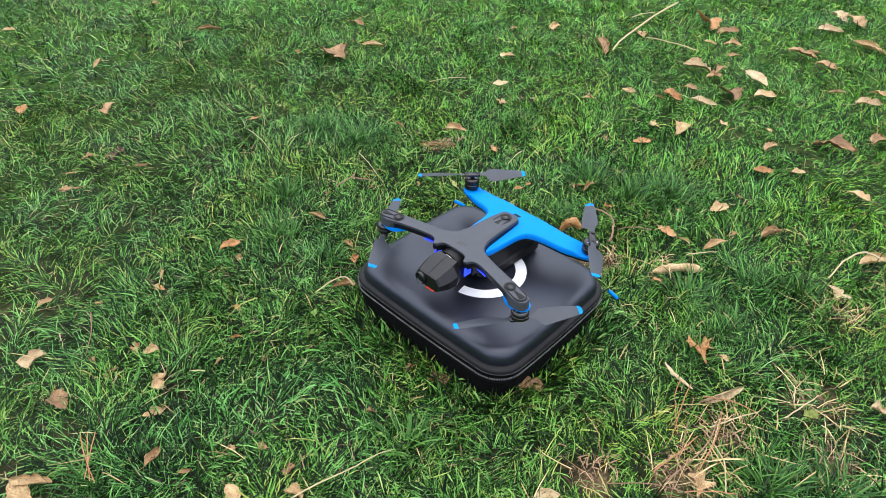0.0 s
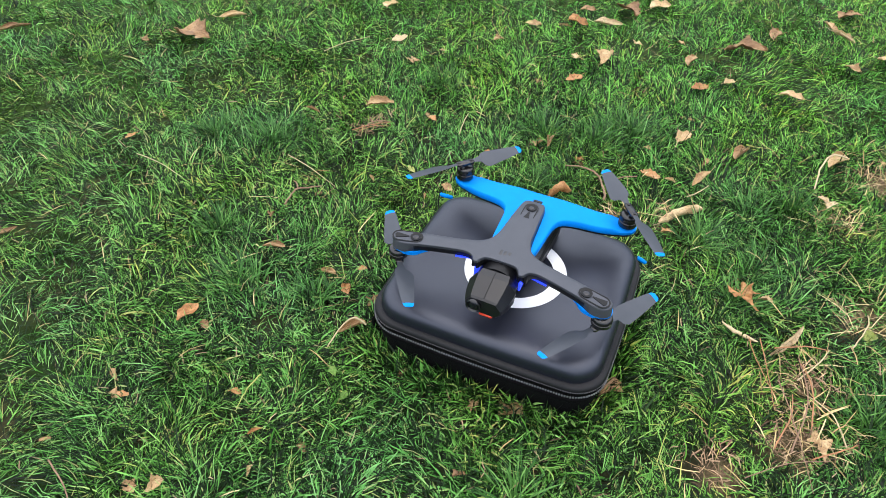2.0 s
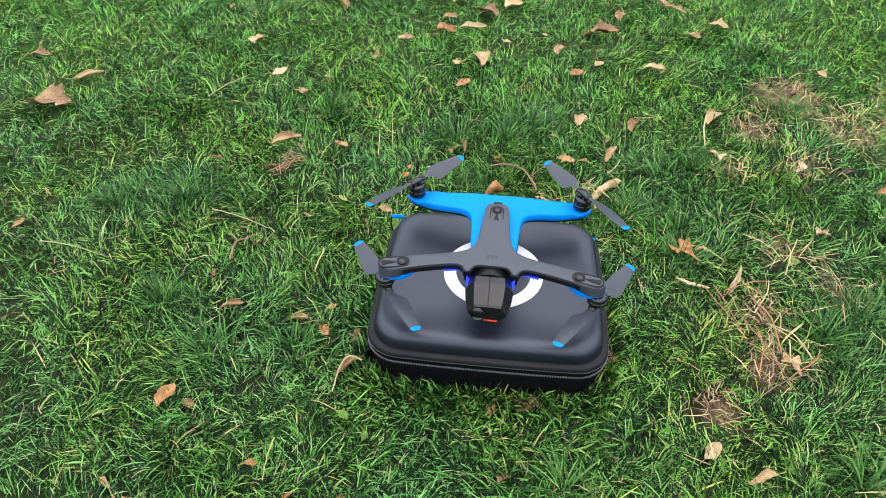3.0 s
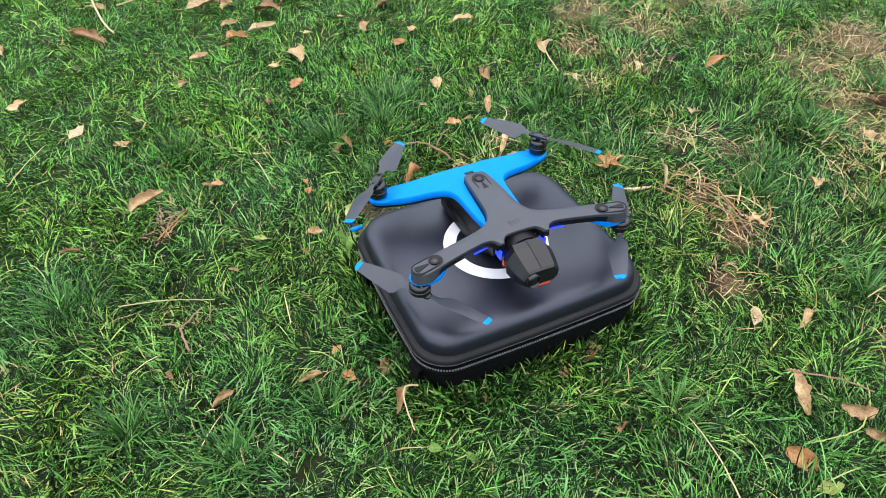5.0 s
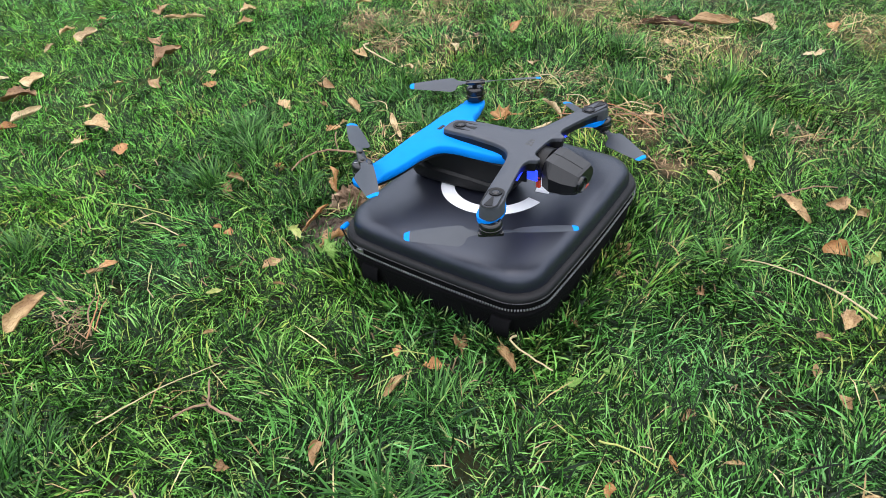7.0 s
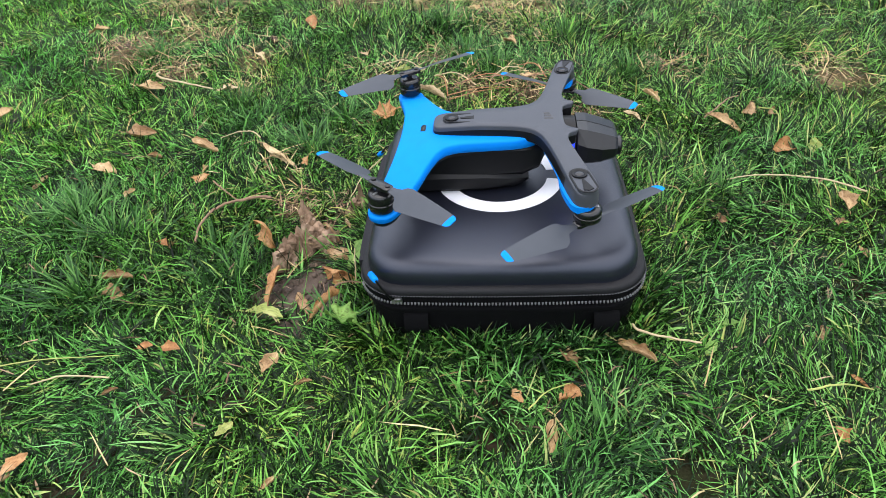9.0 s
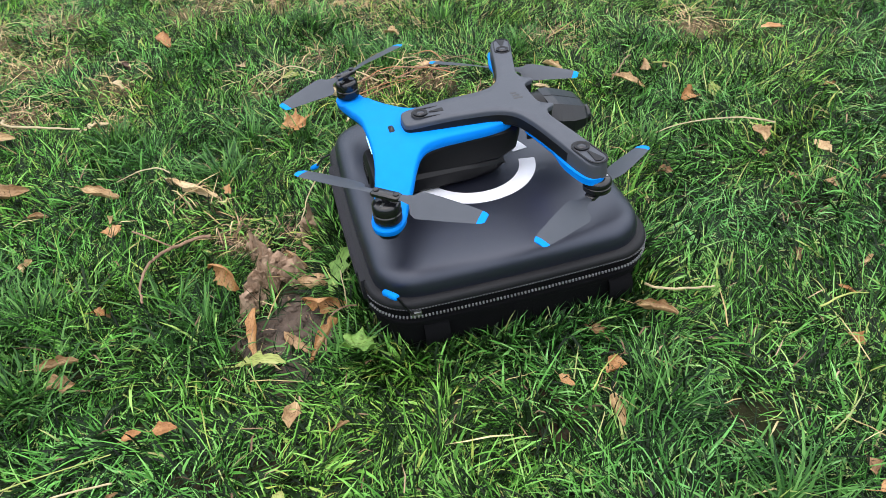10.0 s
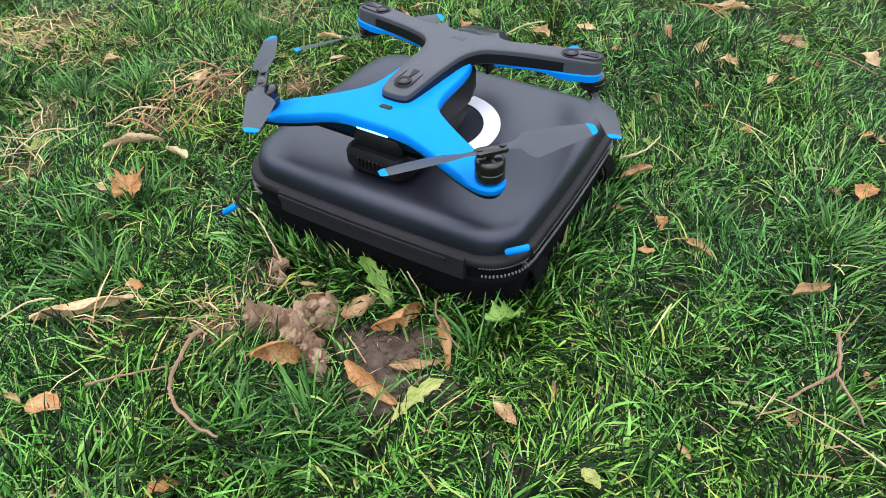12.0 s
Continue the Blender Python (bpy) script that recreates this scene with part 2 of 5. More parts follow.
def leaf_material(name, dark, mid, light, rough=0.6, through=0.2):
    """A fallen leaf: blotches, veins across the blade, each leaf a little different."""
    m, n, l, b = material(name)
    co = n.new("ShaderNodeTexCoord")
    info = n.new("ShaderNodeObjectInfo")
    blotch = node(n, "ShaderNodeTexNoise", Scale=2.2, Detail=5.0)
    vein = node(n, "ShaderNodeTexWave", Scale=2.4, Distortion=1.5)
    vein.bands_direction = "DIAGONAL"
    add = n.new("ShaderNodeMath")
    add.operation = "MULTIPLY_ADD"
    add.inputs[1].default_value = 0.3
    tone = ramp(n, (0.36, dark), (0.62, mid), (0.92, light))
    fleck = node(n, "ShaderNodeTexNoise", Scale=14.0, Detail=3.0)
    spots = ramp(n, (0.34, (0.5, 0.43, 0.36)), (0.52, (1, 1, 1)))
    mix = n.new("ShaderNodeMixRGB")
    mix.blend_type, mix.inputs["Fac"].default_value = "MULTIPLY", 0.8
    rise = node(n, "ShaderNodeBump", Strength=0.15, Distance=0.001)
    for t in (blotch, vein, fleck):
        l.new(co.outputs["Generated"], t.inputs["Vector"])
    l.new(info.outputs["Random"], add.inputs[0])
    l.new(blotch.outputs["Fac"], add.inputs[2])
    l.new(add.outputs["Value"], tone.inputs["Fac"])
    l.new(fleck.outputs["Fac"], spots.inputs["Fac"])
    l.new(tone.outputs["Color"], mix.inputs["Color1"])
    l.new(spots.outputs["Color"], mix.inputs["Color2"])
    l.new(mix.outputs["Color"], b.inputs["Base Color"])
    l.new(vein.outputs["Fac"], rise.inputs["Height"])
    l.new(rise.outputs["Normal"], b.inputs["Normal"])
    b.inputs["Roughness"].default_value = rough
    glow = n.new("ShaderNodeBsdfTranslucent")
    l.new(mix.outputs["Color"], glow.inputs["Color"])
    blend = n.new("ShaderNodeMixShader")
    blend.inputs["Fac"].default_value = through
    l.new(b.outputs["BSDF"], blend.inputs[1])
    l.new(glow.outputs["BSDF"], blend.inputs[2])
    l.new(blend.outputs["Shader"], n["Material Output"].inputs["Surface"])
    return m


LEAF = {
    "tan": leaf_material("leaf_tan", (0.30, 0.170, 0.072), (0.52, 0.355, 0.172), (0.68, 0.520, 0.300)),
    "brown": leaf_material("leaf_brown", (0.19, 0.100, 0.045), (0.36, 0.215, 0.100), (0.52, 0.350, 0.180)),
    "dark": leaf_material("leaf_dark", (0.055, 0.029, 0.019), (0.125, 0.066, 0.043), (0.24, 0.138, 0.09)),
    "pale": leaf_material("leaf_pale", (0.34, 0.228, 0.112), (0.51, 0.385, 0.215), (0.65, 0.525, 0.330)),
    "orange": leaf_material("leaf_orange", (0.300, 0.125, 0.036), (0.47, 0.235, 0.085), (0.57, 0.355, 0.172)),
    "yellow": leaf_material("leaf_yellow", (0.20, 0.26, 0.05), (0.32, 0.38, 0.08), (0.46, 0.48, 0.16), 0.45, 0.3),
    "green": leaf_material("leaf_green", (0.10, 0.22, 0.035), (0.165, 0.325, 0.055), (0.25, 0.42, 0.09), 0.6, 0.3),
}
LABEL = {
    "tan": "dry tan fallen leaf, curled at the edges, lying on the grass",
    "brown": "shrivelled brown fallen leaf lying in the grass",
    "dark": "dark brown rotting leaf sunk in the grass",
    "pale": "bleached pale fallen leaf lying on the grass",
    "orange": "small orange-brown fallen leaf lying on the grass",
    "green": "soft green broad weed leaf among the grass",
    "yellow": "yellow-green fallen leaf lying on the grass",
}
TWIG = plain("twig_bark", (0.16, 0.09, 0.055), (0.3, 0.19, 0.12), 0.8, scale=90, bump=0.8)
NEEDLE = plain("pine_needle", (0.28, 0.12, 0.05), (0.42, 0.20, 0.09), 0.6, scale=90, bump=0.4)
REED = plain("green_reed", (0.24, 0.30, 0.06), (0.42, 0.42, 0.12), 0.5, scale=90, bump=0.4)
STALK = plain("pale_stalk", (0.36, 0.28, 0.15), (0.52, 0.42, 0.25), 0.6, scale=90, bump=0.4)


# ---- mesh helpers ----
def part(name, bm, mat, parent=None, label="", smooth=True):
    """Links a bmesh as one mesh object, under a thing or a part if one is given."""
    me = bpy.data.meshes.new(name)
    bmesh.ops.recalc_face_normals(bm, faces=bm.faces)
    for f in bm.faces:
        f.smooth = smooth
    bm.to_mesh(me)
    bm.free()
    me.materials.append(mat)
    if smooth:
        me.set_sharp_from_angle(angle=radians(42))
    ob = new(name, me)
    ob.parent = parent
    if label:
        tagged(ob, label)
    return ob


def thing(name, m, label, category, group="", kind=""):
    ob = new(name)
    ob.matrix_world = m
    ob.empty_display_size = 0.02
    return tagged(ob, label, category, group, kind)


def loft(bm, rings, cap0=True, cap1=True, closed=True):
    """Skins rings of equal length; returns the rows of vertices."""
    rows = [[bm.verts.new(p) for p in ring] for ring in rings]
    for a, b in zip(rows, rows[1:]):
        n = len(a)
        for i in range(n if closed else n - 1):
            j = (i + 1) % n
            bm.faces.new((a[i], a[j], b[j], b[i]))
    if cap0:
        bm.faces.new(rows[0][::-1])
    if cap1:
        bm.faces.new(rows[-1])
    return rows


def disc(r, z, n=24, x=0.0, y=0.0):
    return [(x + r * math.cos(2 * math.pi * i / n), y + r * math.sin(2 * math.pi * i / n), z) for i in range(n)]


def turned(bm, profile, n=24, x=0.0, y=0.0, cap0=True, cap1=True):
    """A turned solid about a vertical axis from (radius, height) pairs."""
    return loft(bm, [disc(r, z, n, x, y) for r, z in profile], cap0, cap1)


def tube(bm, points, r0, r1, n=6):
    """A tapering round rod through points."""
    pts = [Vector(p) for p in points]
    rings = []
    for i, p in enumerate(pts):
        d = (pts[min(i + 1, len(pts) - 1)] - pts[max(i - 1, 0)]).normalized()
        u = d.cross(Vector((0.13, 0.27, 0.95))).normalized()
        v = d.cross(u)
        r = r0 + (r1 - r0) * i / (len(pts) - 1)
        rings.append([p + r * (u * math.cos(2 * math.pi * k / n) + v * math.sin(2 * math.pi * k / n)) for k in range(n)])
    loft(bm, rings)


def box(bm, x0, x1, y0, y1, z0, z1, c=0.001):
    """A block with chamfered upright and lying edges."""
    def ring(z, e):
        a, b, d, f = x0 + e, x1 - e, y0 + e, y1 - e
        k = min(c, (b - a) / 3, (f - d) / 3)
        return [(a + k, d, z), (b - k, d, z), (b, d + k, z), (b, f - k, z), (b - k, f, z), (a + k, f, z), (a, f - k, z), (a, d + k, z)]
    loft(bm, [ring(z0, c), ring(z0 + c, 0), ring(z1 - c, 0), ring(z1, c)])


def rounded(points, times=3):
    """Cuts the corners of a closed outline until it is smooth."""
    p = [Vector(q) for q in points]
    for _ in range(times):
        p = [q for a, b in zip(p, p[1:] + p[:1]) for q in (a * 0.75 + b * 0.25, a * 0.25 + b * 0.75)]
    return p


def offset(outline, d):
    """Moves an anticlockwise outline inwards by d."""
    n = len(outline)
    out = []
    for i in range(n):
        a, b = outline[i - 1], outline[(i + 1) % n]
        t = (b - a).normalized()
        out.append(outline[i] + Vector((-t.y, t.x)) * d)
    return out


def inside(p, poly):
    odd = False
    for a, b in zip(poly, poly[1:] + poly[:1]):
        if (a.y > p.y) != (b.y > p.y) and p.x < (b.x - a.x) * (p.y - a.y) / (b.y - a.y) + a.x:
            odd = not odd
    return odd


def plate(bm, outline, profile, step, rise=None, tuck=None):
    """A moulded shell over an outline: profile holds (inset, height) from below to the top; the top is filled with small triangles."""
    from mathutils.geometry import delaunay_2d_cdt
    rise = rise or (lambda x, y: 0.0)
    tuck = tuck or (lambda x: 0.0)
    edge = offset(outline, 0.001)
    front = [min(1.0, max(0.0, ((b - a).normalized().y - 0.3) * 2.0)) for a, b in zip(outline, edge)]
    span = profile[-1][1] - profile[0][1]
    rings = [[(p.x, p.y + tuck(p.x) * f * (profile[-1][1] - z) / span, z + rise(p.x, p.y)) for p, f in zip(offset(outline, d), front)] for d, z in profile]
    rows = loft(bm, rings, cap0=True, cap1=False)
    top = offset(outline, profile[-1][0])
    n = len(top)
    z = profile[-1][1]
    xs, ys = [p.x for p in top], [p.y for p in top]
    core = offset(outline, profile[-1][0] + step * 0.6)
    inner = []
    x = min(xs)
    while x < max(xs):
        y = min(ys)
        while y < max(ys):
            q = Vector((x, y))
            if inside(q, core) and inside(q, top):
                inner.append(q)
            y += step
        x += step
    verts, _, faces, origin, _, _ = delaunay_2d_cdt(list(top) + inner, [(i, (i + 1) % n) for i in range(n)], [], 1, 1e-6)
    made = []
    for v, o in zip(verts, origin):
        made.append(rows[-1][o[0]] if o and o[0] < n else bm.verts.new((v.x, v.y, z + rise(v.x, v.y))))
    for f in faces:
        try:
            bm.faces.new([made[i] for i in f])
        except ValueError:
            pass


def mirrored(half):
    """A whole outline, anticlockwise, from its right half listed from the front to the back."""
    return half + [(-x, y) for x, y in reversed(half)]


# ---- ground ----
def value_noise(x, y, scale, seed):
    """Smooth noise in 0..1 for arrays of places."""
    rs = np.random.RandomState(seed)
    grid = rs.rand(64, 64)
    u, v = x * scale + 500.0, y * scale + 500.0
    i, j = np.floor(u).astype(int), np.floor(v).astype(int)
    f, g = u - i, v - j
    f, g = f * f * (3 - 2 * f), g * g * (3 - 2 * g)
    a, b = grid[i % 64, j % 64], grid[(i + 1) % 64, j % 64]
    c, d = grid[i % 64, (j + 1) % 64], grid[(i + 1) % 64, (j + 1) % 64]
    return (a * (1 - f) + b * f) * (1 - g) + (c * (1 - f) + d * f) * g


CASE_X, CASE_Y = 0.003, -0.033


def ground_height(x, y):
    """Gentle relief of the lawn, level under the case."""
    x, y = np.asarray(x, float), np.asarray(y, float)
    h = 0.012 * (value_noise(x, y, 5.0, 3) - 0.5) + 0.012 * (value_noise(x, y, 14.0, 5) - 0.5) + 0.02 * (value_noise(x, y, 1.3, 4) - 0.5)
    away = np.clip((np.hypot(x - CASE_X, y - CASE_Y) - 0.2) / 0.3, 0, 1)
    far = np.clip((6.0 - np.hypot(x, y)) / 2.0, 0, 1)
    return h * away * far


# patches of the lawn: x, y, radius
BARE = ((-0.050, 0.155, 0.028), (-0.080, 0.145, 0.030), (-0.072, 0.192, 0.026), (-0.125, 0.180, 0.014), (0.032, 0.180, 0.028), (0.002, 0.165, 0.022), (-0.012, 0.200, 0.018), (0.080, 0.132, 0.014),
        (-0.22, 0.14, 0.012), (-0.285, -0.185, 0.02), (-0.375, 0.275, 0.024), (0.28, -0.15, 0.018), (0.09, 0.23, 0.016), (-0.18, -0.085, 0.012), (0.27, -0.17, 0.02))
STRAWY = ((0.73, -0.07, 0.10), (0.38, 0.00, 0.055), (0.39, -0.07, 0.05), (0.42, -0.31, 0.05), (0.50, 0.07, 0.045), (0.68, 0.53, 0.08), (0.48, 0.51, 0.06), (0.41, -0.54, 0.05), (0.09, 0.22, 0.025),
          (0.72, 0.01, 0.08), (0.89, 0.54, 0.07), (0.97, -0.32, 0.08), (0.83, 0.64, 0.07), (0.80, 0.11, 0.08), (1.01, 0.22, 0.12), (0.61, -0.07, 0.075), (0.30, -0.16, 0.022),
          (0.87, 0.25, 0.08), (-0.24, -0.06, 0.02), (0.59, 0.63, 0.07), (0.55, 0.39, 0.055), (0.43, 0.37, 0.045), (1.20, 0.10, 0.16), (0.45, 0.16, 0.05), (0.15, 0.25, 0.03))
THATCH = ((0.28, -0.15, 0.03), (0.49, 0.52, 0.036), (0.45, -0.29, 0.034), (0.59, 0.65, 0.055), (0.50, 0.07, 0.032), (0.08, 0.21, 0.026), (1.00, 0.29, 0.06), (0.41, -0.55, 0.034), (-0.37, 0.31, 0.022),
          (0.07, 0.15, 0.022), (0.36, -0.08, 0.035), (0.38, 0.02, 0.03), (-0.38, 0.275, 0.02), (0.02, 0.16, 0.02))
TUFTS = ((0.43, -0.24, 0.055), (0.45, -0.03, 0.06), (0.30, 0.19, 0.046), (-0.05, 0.25, 0.042), (0.28, 0.12, 0.04), (0.01, 0.41, 0.055), (0.57, -0.15, 0.052), (0.65, 0.06, 0.055), (-0.13, 0.13, 0.026),
         (0.06, 0.48, 0.076), (-0.01, 0.29, 0.045), (0.28, 0.32, 0.04), (-0.33, 0.50, 0.05), (0.51, 0.02, 0.057), (0.87, 0.11, 0.05), (-0.52, 0.18, 0.06), (-0.46, -0.05, 0.05), (-0.08, 0.41, 0.06),
         (0.57, 0.59, 0.05), (-0.25, -0.12, 0.035), (-0.36, -0.14, 0.045), (0.35, 0.37, 0.05), (0.10, -0.28, 0.04), (-0.63, 0.16, 0.06), (-0.12, -0.57, 0.035), (0.215, 0.227, 0.05))


def closeness(x, y, patches):
    near = np.zeros_like(x)
    for px, py, r in patches:
        near = np.maximum(near, np.clip(1.35 - np.hypot(x - px, y - py) / r, 0, 1))
    return near


def ground():
    bm = bmesh.new()
    near = [i * 0.03 for i in range(-50, 51)]
    e = np.array([-120, -40, -15, -7] + [i * 0.1 for i in range(-60, -15)] + near + [i * 0.1 for i in range(16, 61)] + [7, 15, 40, 120], float)
    gx, gy = np.meshgrid(e, e, indexing="ij")
    h = ground_height(gx, gy)
    v = [[bm.verts.new((gx[i, j], gy[i, j], h[i, j])) for j in range(len(e))] for i in range(len(e))]
    for i in range(len(e) - 1):
        for j in range(len(e) - 1):
            bm.faces.new((v[i][j], v[i + 1][j], v[i + 1][j + 1], v[i][j + 1]))
    ob = part("ground", bm, SOIL)
    dry = ob.data.attributes.new("dry_mat", "FLOAT", "POINT")
    dry.data.foreach_set("value", (0.6 * closeness(gx.ravel(), gy.ravel(), STRAWY)).astype(np.float32))
    return tagged(ob, "brown soil with moss and thatch under the lawn", "ground", kind="structure")


ground()


def under_case(x, y, grow=0.0):
    u, v = np.abs(x - CASE_X) / (0.138 + grow), np.abs(y - CASE_Y) / (0.121 + grow)
    return u ** 6 + v ** 6 < 1


def sown(rs, n, r0, r1):
    r = np.sqrt(rs.uniform(r0 * r0, r1 * r1, n))
    a = rs.uniform(0, 2 * np.pi, n)
    return 0.05 + r * np.cos(a), 0.1 + r * np.sin(a)


# the stretch of lawn that is walked round and looked over
PLOT = ((-2.05, -0.15), (-1.3, -0.45), (-0.8, -0.75), (-0.45, -1.0), (0.2, -1.1), (0.65, -1.0), (1.05, -0.65), (1.3, -0.4), (1.65, 0.0), (1.65, 0.5),
        (1.3, 1.2), (0.9, 1.7), (0.3, 2.2), (-0.1, 2.45), (-0.45, 2.3), (-1.0, 1.6), (-1.5, 1.15), (-2.05, 0.45))


def in_plot(x, y):
    odd = np.zeros(len(x), bool)
    for (ax, ay), (bx, by) in zip(PLOT, PLOT[1:] + PLOT[:1]):
        if ay != by:
            odd ^= ((ay > y) != (by > y)) & (x < (bx - ax) * (y - ay) / (by - ay) + ax)
    return odd


def blades(name, mat, x, y, z, length, width, heading, lean, bend, segs, rs, label, swirl=0.0):
    """Many tapering, arching blades in one mesh."""
    n = len(x)
    per = 2 * segs + 1
    co = np.zeros((n, per, 3))
    side = np.stack([-np.sin(heading), np.cos(heading), rs.uniform(-0.95, 0.95, n)], 1)
    side /= np.linalg.norm(side, axis=1)[:, None]
    p = np.stack([x, y, z], 1)
    taper = [1.0 - 0.5 * (i / segs) ** 2.0 for i in range(segs)]
    for i in range(segs + 1):
        if i < segs:
            half = (0.5 * width * taper[i] * (0.75 if i == 0 else 1.0))[:, None]
            co[:, 2 * i], co[:, 2 * i + 1] = p - side * half, p + side * half
        else:
            co[:, 2 * segs] = p
        a = lean + bend * (i + 0.5) / segs
        h = heading + swirl * (i + 0.5) / segs
        step = (length / segs)[:, None]
        p = p + step * np.stack([np.sin(a) * np.cos(h), np.sin(a) * np.sin(h), np.cos(a)], 1)
    co[:, 2:, 2] = np.maximum(co[:, 2:, 2], z[:, None] + 0.002 + rs.uniform(0, 0.006, n)[:, None])
    base = np.arange(n)[:, None] * per
    quads = [np.array([2 * i, 2 * i + 1, 2 * i + 3, 2 * i + 2]) for i in range(segs - 1)]
    cells = [base + q for q in quads] + [base + np.array([2 * segs - 2, 2 * segs - 1, 2 * segs])]
    per_blade = np.concatenate(cells, 1)
    sizes = [4] * (segs - 1) + [3]
    total = sum(sizes)
    first = np.concatenate([[0], np.cumsum(sizes)[:-1]])
    starts = (np.arange(n)[:, None] * total + first).ravel()
    me = bpy.data.meshes.new(name)
    me.vertices.add(n * per)
    me.vertices.foreach_set("co", co.ravel())
    me.loops.add(n * total)
    me.loops.foreach_set("vertex_index", per_blade.ravel().astype(np.int32))
    me.polygons.add(n * segs)
    me.polygons.foreach_set("loop_start", starts.astype(np.int32))
    me.polygons.foreach_set("use_smooth", np.ones(n * segs, bool))
    me.update(calc_edges=True)
    me.materials.append(mat)
    return tagged(new(name, me), label, "grass", kind="stuff")


def lawn(r0, r1, density, segs, size, tilt, seed, inner=True):
    """Turf grown in small clumps, the blades of each leaning outwards and along the lie of the lawn."""
    rs = np.random.RandomState(seed)
    per = 9
    n = int(math.pi * (r1 * r1 - r0 * r0) * density / per)
    cx, cy = sown(rs, n, r0, r1)
    keep = in_plot(cx, cy) == inner if r0 > 0 or not inner else np.ones(n, bool)
    cx, cy = np.repeat(cx[keep], per), np.repeat(cy[keep], per)
    n = len(cx)
    out = rs.uniform(0, 2 * np.pi, n)
    far = 0.008 * size * np.abs(rs.randn(n))
    x, y = cx + far * np.cos(out), cy + far * np.sin(out)
    lie = 2 * np.pi * value_noise(cx, cy, 12.0, 31) * 2.0
    thin = 2.2 * closeness(x, y, BARE) + 0.60 * closeness(x, y, STRAWY) + 0.7 * closeness(x, y, THATCH) + 0.35 * np.clip(0.40 - value_noise(x, y, 9.0, 11), 0, 1) * 3
    thin = np.maximum(thin, (np.hypot(x, y) - 3.4) / 2.4)
    keep = (rs.rand(n) > thin) & ~under_case(x, y)
    x, y, out, lie = x[keep], y[keep], out[keep], lie[keep]
    n = len(x)
    tall = value_noise(x, y, 6.0, 21)
    broad = rs.rand(n) < (0.16 if r0 == 0 else 0.13) + 0.3 * (value_noise(x, y, 3.0, 51) - 0.4)
    length = size * (0.014 + 0.019 * tall + rs.gamma(2.0, 0.0052, n)) * np.where(broad, 1.0, 0.97)
    width = size ** 1.4 * np.where(broad, rs.uniform(0.0018, 0.0029, n), rs.uniform(0.0009, 0.0018, n))
    ways = np.stack([0.7 * np.cos(out) + 1.1 * np.cos(lie) + 0.5 * rs.randn(n), 0.7 * np.sin(out) + 1.1 * np.sin(lie) + 0.5 * rs.randn(n)])
    heading = np.arctan2(ways[1], ways[0])
    lean = np.clip(np.where(rs.rand(n) < 0.3, rs.normal(tilt - 0.4, 0.25, n), rs.normal(tilt + 0.16, 0.28, n)), 0.02, 1.5)
    bend = np.clip(rs.normal(0.85, 0.6, n), -0.4, 2.1)
    z = ground_height(x, y) - 0.002
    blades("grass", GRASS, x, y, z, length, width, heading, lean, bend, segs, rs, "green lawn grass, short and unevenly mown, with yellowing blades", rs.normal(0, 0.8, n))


lawn(0.0, 0.68, 144000, 4, 1.0, 0.90, 101)
lawn(0.68, 1.25, 68000, 2, 1.0, 1.0, 102)
lawn(1.25, 2.6, 30000, 2, 1.2, 1.05, 103)
lawn(0.68, 2.6, 5000, 2, 1.6, 1.0, 104, False)
lawn(2.6, 6.0, 1000, 2, 2.4, 1.1, 105, False)


def tufts():
    rs = np.random.RandomState(7)
    cols = [[], [], [], []]
    for px, py, r in TUFTS:
        n = int(75000 * r * r)
        a, q = rs.uniform(0, 2 * np.pi, n), r * np.abs(rs.normal(0, 0.75, n))
        q = q * (0.75 + 0.5 * value_noise(px + np.cos(a), py + np.sin(a), 2.0, 41))
        cols[0].append(px + q * np.cos(a))
        cols[1].append(py + q * np.sin(a))
        cols[2].append(a + rs.normal(0.5, 1.0, n))
        cols[3].append(q / r)
    x, y, heading, out = (np.concatenate(c) for c in cols)
    keep = ~under_case(x, y, 0.004)
    x, y, heading, out = x[keep], y[keep], heading[keep], out[keep]
    n = len(x)
    length = rs.uniform(0.030, 0.062, n) * np.clip(1.1 - 0.3 * out, 0.5, 1.1)
    blades("grass_tuft", TUFT, x, y, ground_height(x, y) - 0.002, length, rs.uniform(0.0015, 0.0028, n), heading,
           np.clip(0.25 + 0.4 * out + rs.normal(0, 0.2, n), 0.05, 1.2), rs.uniform(0.5, 1.2, n), 5, rs, "tufts of longer dark green grass")


def straw():
    rs = np.random.RandomState(9)
    x, y = sown(rs, 130000, 0.0, 1.9)
    want = np.where(y > 0.3, 0.006, 0.013) + 0.62 * closeness(x, y, STRAWY) + 0.05 * closeness(x, y, BARE)
    keep = (rs.rand(len(x)) < want) & ~under_case(x, y, 0.002)
    x, y = x[keep], y[keep]
    n = len(x)
    blades("dry_grass", STRAW, x, y, ground_height(x, y) + rs.uniform(0.006, 0.034, n), rs.uniform(0.016, 0.055, n), rs.uniform(0.0008, 0.0018, n),
           rs.uniform(0, 2 * np.pi, n), rs.normal(1.42, 0.12, n), rs.normal(0.15, 0.3, n), 3, rs, "dead straw-coloured grass lying flat in thin patches")


